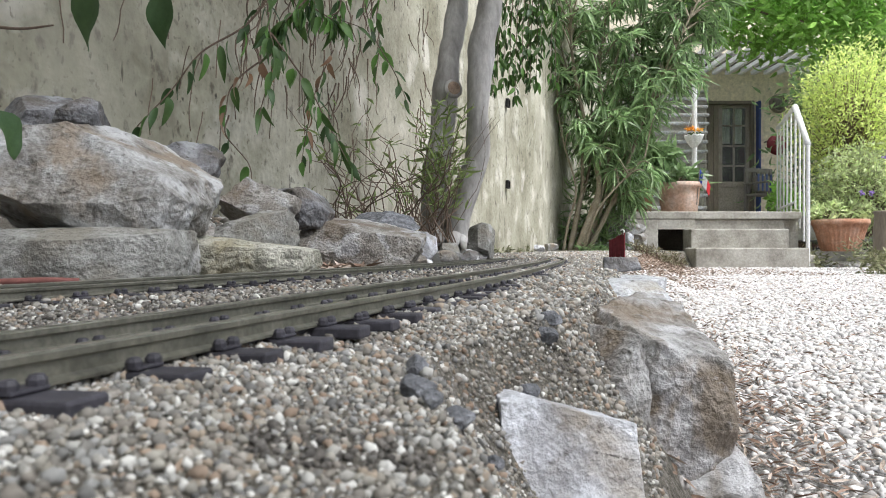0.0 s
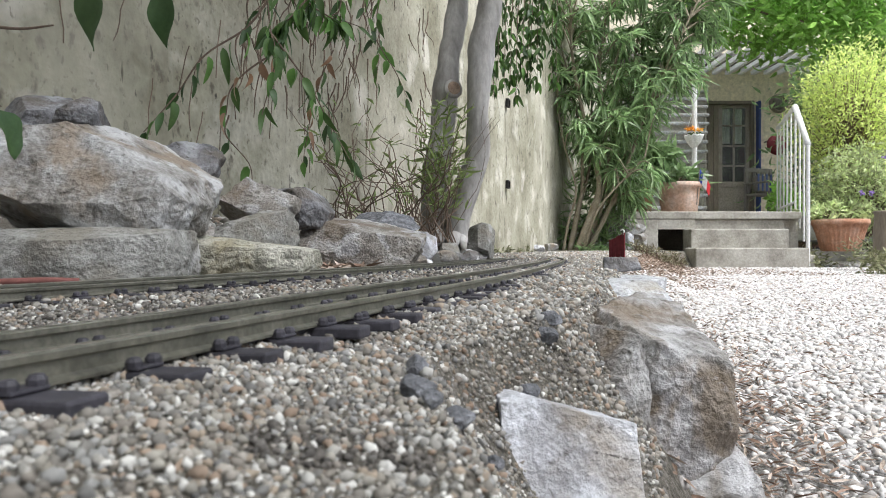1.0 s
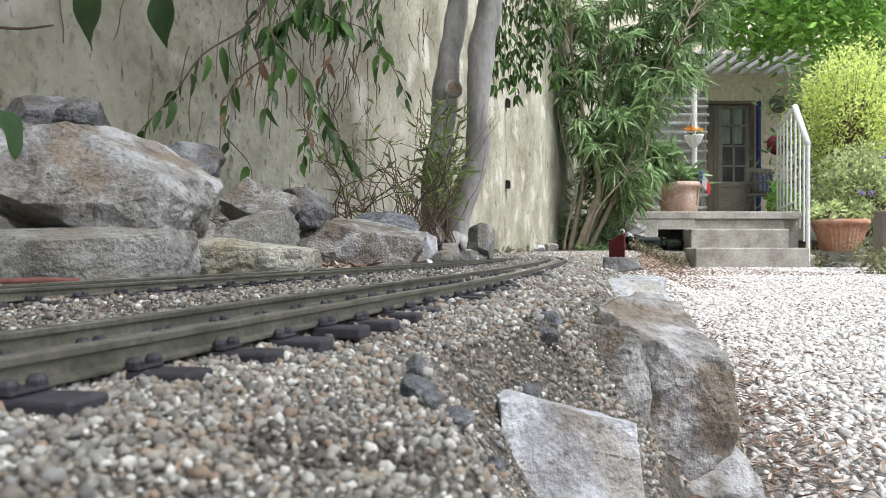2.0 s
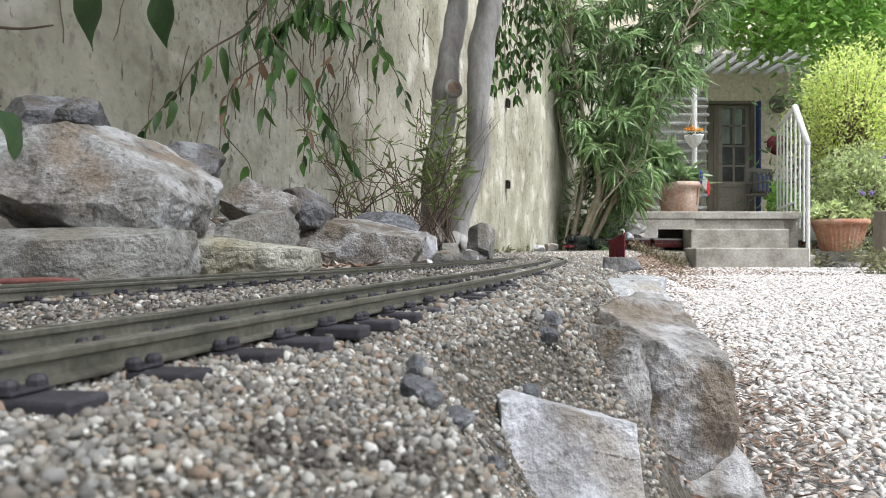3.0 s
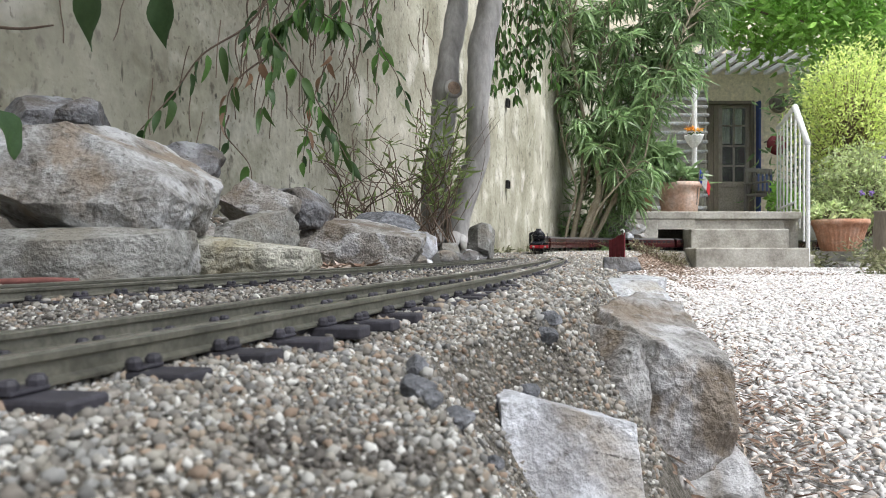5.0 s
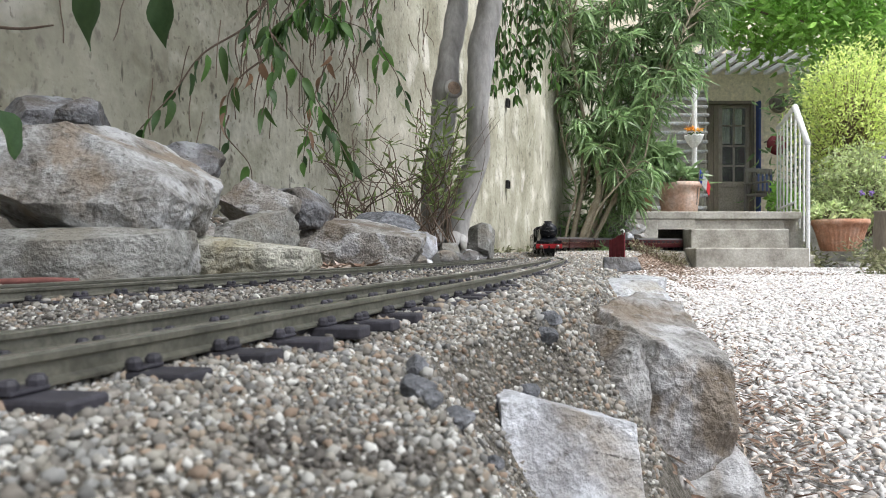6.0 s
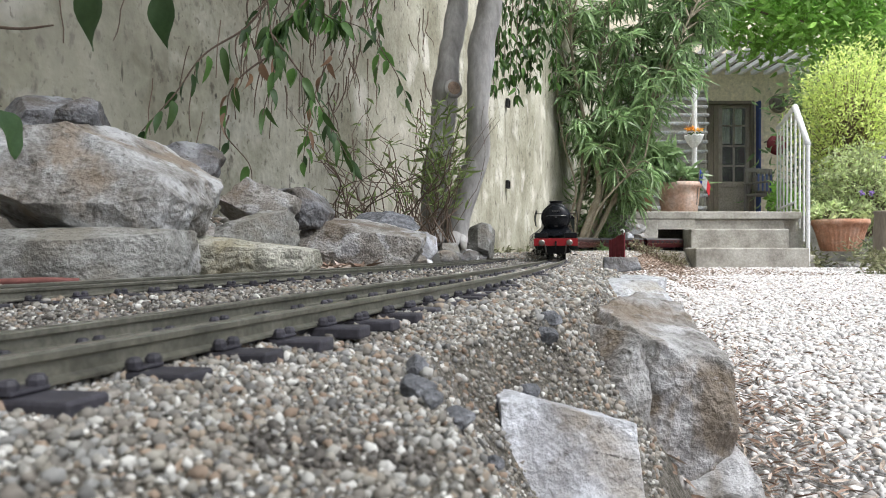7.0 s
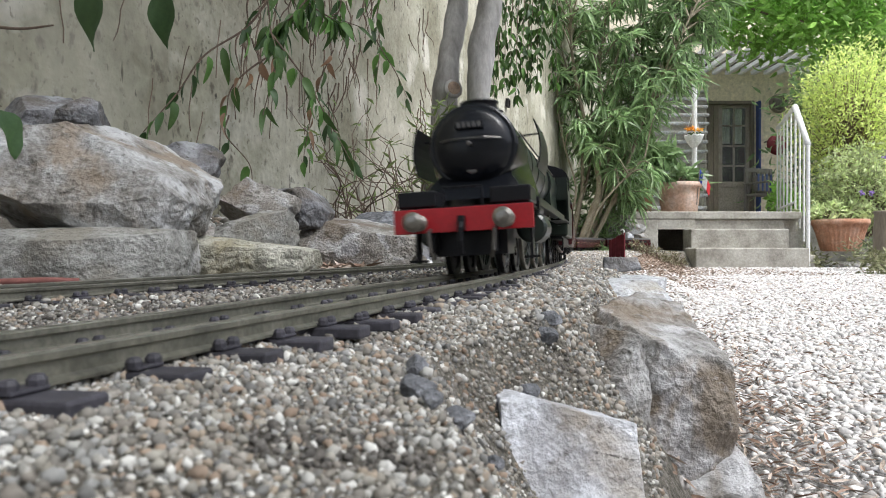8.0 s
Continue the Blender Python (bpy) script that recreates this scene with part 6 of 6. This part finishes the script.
        part("expansion_link", boxed((s * 0.0365, 0.052, 0.037), (0.002, 0.004, 0.016)), DULL, L)
        for y in (0.187, 0.132):
            wheel(0.0152, 0.0045, 0, L, (s * 0.0166, y, 0.015), s, "bogie_wheel")
        wheel(0.0173, 0.0045, 0, L, (s * 0.0166, -0.165, 0.0173), s, "trailing_wheel")
        part("injector_pipe", tube(bmesh.new(), [(s * 0.03, -0.12, 0.02), (s * 0.032, -0.14, 0.014), (s * 0.03, -0.19, 0.014)], 0.0016, 8), DULL, L)
    drivers, rods = [], []
    for y in (0.0715, 0.0, -0.0715):
        for s in (-1, 1):
            w = wheel(0.0318, 0.0045, 18, L, (s * 0.0168, y, 0.0318), s, "driving_wheel", GREEN)
            tagged(w, "large green spoked driving wheel")
            part("tyre", lathe(bmesh.new(), [(0.0322, -0.0018), (0.0322, 0.0026), (0.0296, 0.0027)], 32, Matrix.Rotation(radians(90 * s), 4, "Y")), STEEL, w)
            drivers.append((w, s * 0.0168, y))
    for s in (-1, 1):
        bm = bmesh.new()
        box(bm, (0, 0, 0), (0.0018, 0.146, 0.004), bevel=0.0005)
        for y in (-0.0715, 0, 0.0715):
            lathe(bm, [(0, -0.0015), (0.0036, -0.0015), (0.0036, 0.0015), (0, 0.0015)], 12, Matrix.Translation((0, y, 0)) @ ALONG_X)
        rods.append((part("coupling_rod", bm, STEEL, L, "bright steel coupling rod"), s))
    # cab
    bm = bmesh.new()
    for s in (-1, 1):
        box(bm, (s * 0.0402, -0.196, 0.066), (0.0016, 0.042, 0.04))
        box(bm, (s * 0.0402, -0.179, 0.095), (0.0016, 0.008, 0.02))
        box(bm, (s * 0.0402, -0.214, 0.095), (0.0016, 0.006, 0.02))
        box(bm, (s * 0.0402, -0.197, 0.093), (0.0014, 0.003, 0.016))
        box(bm, (s * 0.0335, -0.177, 0.076), (0.012, 0.0014, 0.058))
    box(bm, (0, -0.177, 0.06), (0.078, 0.0014, 0.03))
    c = part("cab", bm, GREEN, L, "dark green cab with side windows")
    bm = bmesh.new()
    prof = [(0.0418 * math.sin(radians(a)), 0.101 + 0.0175 * math.cos(radians(a))) for a in range(-90, 91, 15)]
    a = [bm.verts.new((x, -0.175, z)) for x, z in prof]
    b2 = [bm.verts.new((x, -0.222, z)) for x, z in prof]
    for i in range(len(prof) - 1):
        bm.faces.new((a[i], a[i + 1], b2[i + 1], b2[i]))
    bm.faces.new(a[::-1])
    part("cab_roof", bm, BLACK, c)
    L.scale = (1.15, 1.12, 1.12)
    return L, drivers, rods


def tender():
    T = thing("tender", (0, 0, 0), "green eight-wheeled tender loaded with coal", "tender")
    bm = bmesh.new()
    box(bm, (0, 0, 0.064), (0.086, 0.21, 0.05), bevel=0.003)
    for s in (-1, 1):
        box(bm, (s * 0.038, 0.02, 0.094), (0.0016, 0.18, 0.018))
    part("tank", bm, GREEN, T, "glossy dark green tank with lining")
    part("coal", (lambda q: (bmesh.ops.create_grid(q, x_segments=10, y_segments=24, size=0.5, matrix=Matrix.Translation((0, 0.02, 0.089)) @ Matrix.Diagonal((0.073, 0.19, 1, 1))),
                             [setattr(v, "co", v.co + Vector((0, 0, 0.012 * (1 - (v.co.x / 0.04) ** 2) + 0.006 * noise.noise(v.co * 160)))) for v in q.verts], q)[-1])(bmesh.new()), COAL, T)
    bm = bmesh.new()
    for s in (-1, 1):
        box(bm, (s * 0.036, 0, 0.028), (0.002, 0.205, 0.018))
        part("lining", boxed((s * 0.0432, 0, 0.083), (0.0006, 0.2, 0.0012)), CREAM, T)
        for y in (0.085, 0.03, -0.03, -0.085):
            wheel(0.0195, 0.0045, 0, T, (s * 0.0186, y, 0.0195), s)
            box(bm, (s * 0.0385, y, 0.0195), (0.005, 0.008, 0.008))
    box(bm, (0, 0, 0.038), (0.07, 0.207, 0.005))
    part("frame", bm, BLACK, T)
    return T


def carriage():
    C = thing("carriage", (0, 0, 0), "glossy maroon model passenger carriage with grey roof", "carriage", "carriages of the train")
    half = 0.288
    prof = [(0.0405, 0.03), (0.0432, 0.05), (0.0432, 0.075), (0.041, 0.098), (0.0405, 0.1)]
    bm = bmesh.new()
    ring = prof + [(-x, z) for x, z in prof[::-1]]
    a, b = [bm.verts.new((x, half, z)) for x, z in ring], [bm.verts.new((x, -half, z)) for x, z in ring]
    for i in range(len(ring)):
        j = (i + 1) % len(ring)
        bm.faces.new((a[i], a[j], b[j], b[i]))
    bm.faces.new(a)
    bm.faces.new(b[::-1])
    part("body", bm, MAROON, C)
    bm = bmesh.new()
    rp = [(0.0412 * math.cos(radians(t)), 0.0985 + 0.0185 * math.sin(radians(t))) for t in range(0, 181, 12)]
    a, b = [bm.verts.new((x, half + 0.001, z)) for x, z in rp], [bm.verts.new((x, -half - 0.001, z)) for x, z in rp]
    for i in range(len(rp) - 1):
        bm.faces.new((a[i], a[i + 1], b[i + 1], b[i]))
    bm.faces.new(a[::-1])
    bm.faces.new(b)
    bm.faces.new((a[0], b[0], b[-1], a[-1]))
    part("roof", bm, ROOF, C, "dull grey curved roof", smooth=False)
    pane = bpy.data.meshes.new("window")
    q = boxed((0, 0, 0), (0.0014, 0.034, 0.0195), bevel=0.0004)
    q.to_mesh(pane)
    q.free()
    pane.materials.append(WINDOW)
    dr = bpy.data.meshes.new("door_window")
    q = boxed((0, 0, 0), (0.0014, 0.013, 0.0195), bevel=0.0004)
    q.to_mesh(dr)
    q.free()
    dr.materials.append(WINDOW)
    for s in (-1, 1):
        for k in range(8):
            shared("window", pane, C, pose(s * 0.0424, -0.2135 + 0.061 * k, 0.0825, 0, -5.5 * s, 0))
        for y in (-0.271, 0.0, 0.271):
            shared("door_window", dr, C, pose(s * 0.0424, y + (0.0305 if y == 0 else 0), 0.0825, 0, -5.5 * s, 0))
        part("lining", boxed((s * 0.0434, 0, 0.069), (0.0006, 0.572, 0.0011)), CREAM, C)
    bm = bmesh.new()
    box(bm, (0, 0, 0.031), (0.066, 0.562, 0.005))
    box(bm, (0, 0, 0.022), (0.04, 0.16, 0.014))
    for e in (-1, 1):
        box(bm, (0, e * 0.293, 0.06), (0.028, 0.012, 0.05))
    part("underframe", bm, BLACK, C)
    for e in (-1, 1):
        bo = part("bogie", boxed((0, e * 0.205, 0.018), (0.058, 0.1, 0.012), bevel=0.002), BLACK, C)
        for y in (-0.041, 0.041):
            for s in (-1, 1):
                wheel(0.0145, 0.0045, 0, bo, (s * 0.0186, e * 0.205 + y, 0.0145), s)
    return C


LOCO, DRIVERS, RODS = locomotive()
TENDER = tender()
COACHES = [carriage()]
for _ in range(9):
    COACHES.append(copy_thing(COACHES[0], Matrix()))

# front of the train: seconds and how far down the yard its buffers are
FRONT = [(0.0, 7.45), (1.0, 7.05), (1.5, 6.83), (3.0, 5.87), (3.5, 5.38), (4.0, 4.85), (4.5, 4.3), (6.0, 2.71), (6.5, 2.15), (7.0, 1.58), (7.5, 1.0), (8.0, 0.474)]


def front(t):
    """Distance of the leading buffers along line 1 at t seconds: an even, slightly quickening run."""
    ts = np.array([r[0] for r in FRONT])
    ss = np.array([line_1.s_at_y(r[1]) for r in FRONT])
    c = np.polyfit(ts, ss, 5, w=np.where(ts > 7.8, 6.0, 2.0))
    return float(np.polyval(c, t))


def ride(t, behind, base, lean_share=0.0):
    """Pose of a vehicle whose middle runs that far behind the front, standing on two points of the rails."""
    s = front(t) + behind
    a, b = line_1.at(s - base * (2.4 if lean_share else 1)), line_1.at(s + base * (0.7 if lean_share else 1))
    d = a - b
    c = b + d * (0.7 / 3.1 if lean_share else 0.5)
    lean = 0.006 + 0.045 * smoothstep(6.9, 8.0, t) * lean_share
    return Matrix.Translation(c) @ Matrix.Rotation(math.atan2(-d.x, d.y), 4, "Z") @ Matrix.Rotation(math.atan2(d.z, d.length), 4, "X") @ Matrix.Rotation(lean, 4, "Y")


def motions():
    times = [i / 10 for i in range(81)]
    walk(LOCO, [(t, ride(t, 0.275, 0.1, 1.0)) for t in times])
    walk(TENDER, [(t, ride(t, 0.275 + 0.36, 0.08)) for t in times])
    for k, c in enumerate(COACHES):
        walk(c, [(t, ride(t, 0.275 + 0.36 + 0.41 + 0.612 * k, 0.205)) for t in times])
    for t, sway, seed in SPRAYS:
        if sway:
            at = t.matrix_basis.copy()
            rows = []
            for i in range(17):
                u = i / 2
                rows.append((u, at @ pose(0, 0, 0, 0.5 * sway * math.sin(1.3 * u + seed), sway * (1.3 * math.exp(-2.2 * u) - 0.5 * math.sin(0.9 * u + 0.6) + 0.2 * math.sin(2.9 * u + seed)), 0)))
            walk(t, rows)
    every = [i / 30 for i in range(241)]
    turns = [-(front(t) - front(0)) / 0.035 for t in every]
    for w, x, y in DRIVERS:
        off = 0 if x > 0 else math.pi / 2
        walk(w, [(t, Matrix.Translation((x, y, 0.0318)) @ Matrix.Rotation(-(a + off), 4, "X")) for t, a in zip(every, turns)])
    for r, s in RODS:
        off = 0 if s > 0 else math.pi / 2
        walk(r, [(t, Matrix.Translation((s * 0.0225, 0.0095 * math.sin(a + off), 0.0318 + 0.0095 * math.cos(a + off)))) for t, a in zip(every, turns)])


motions()
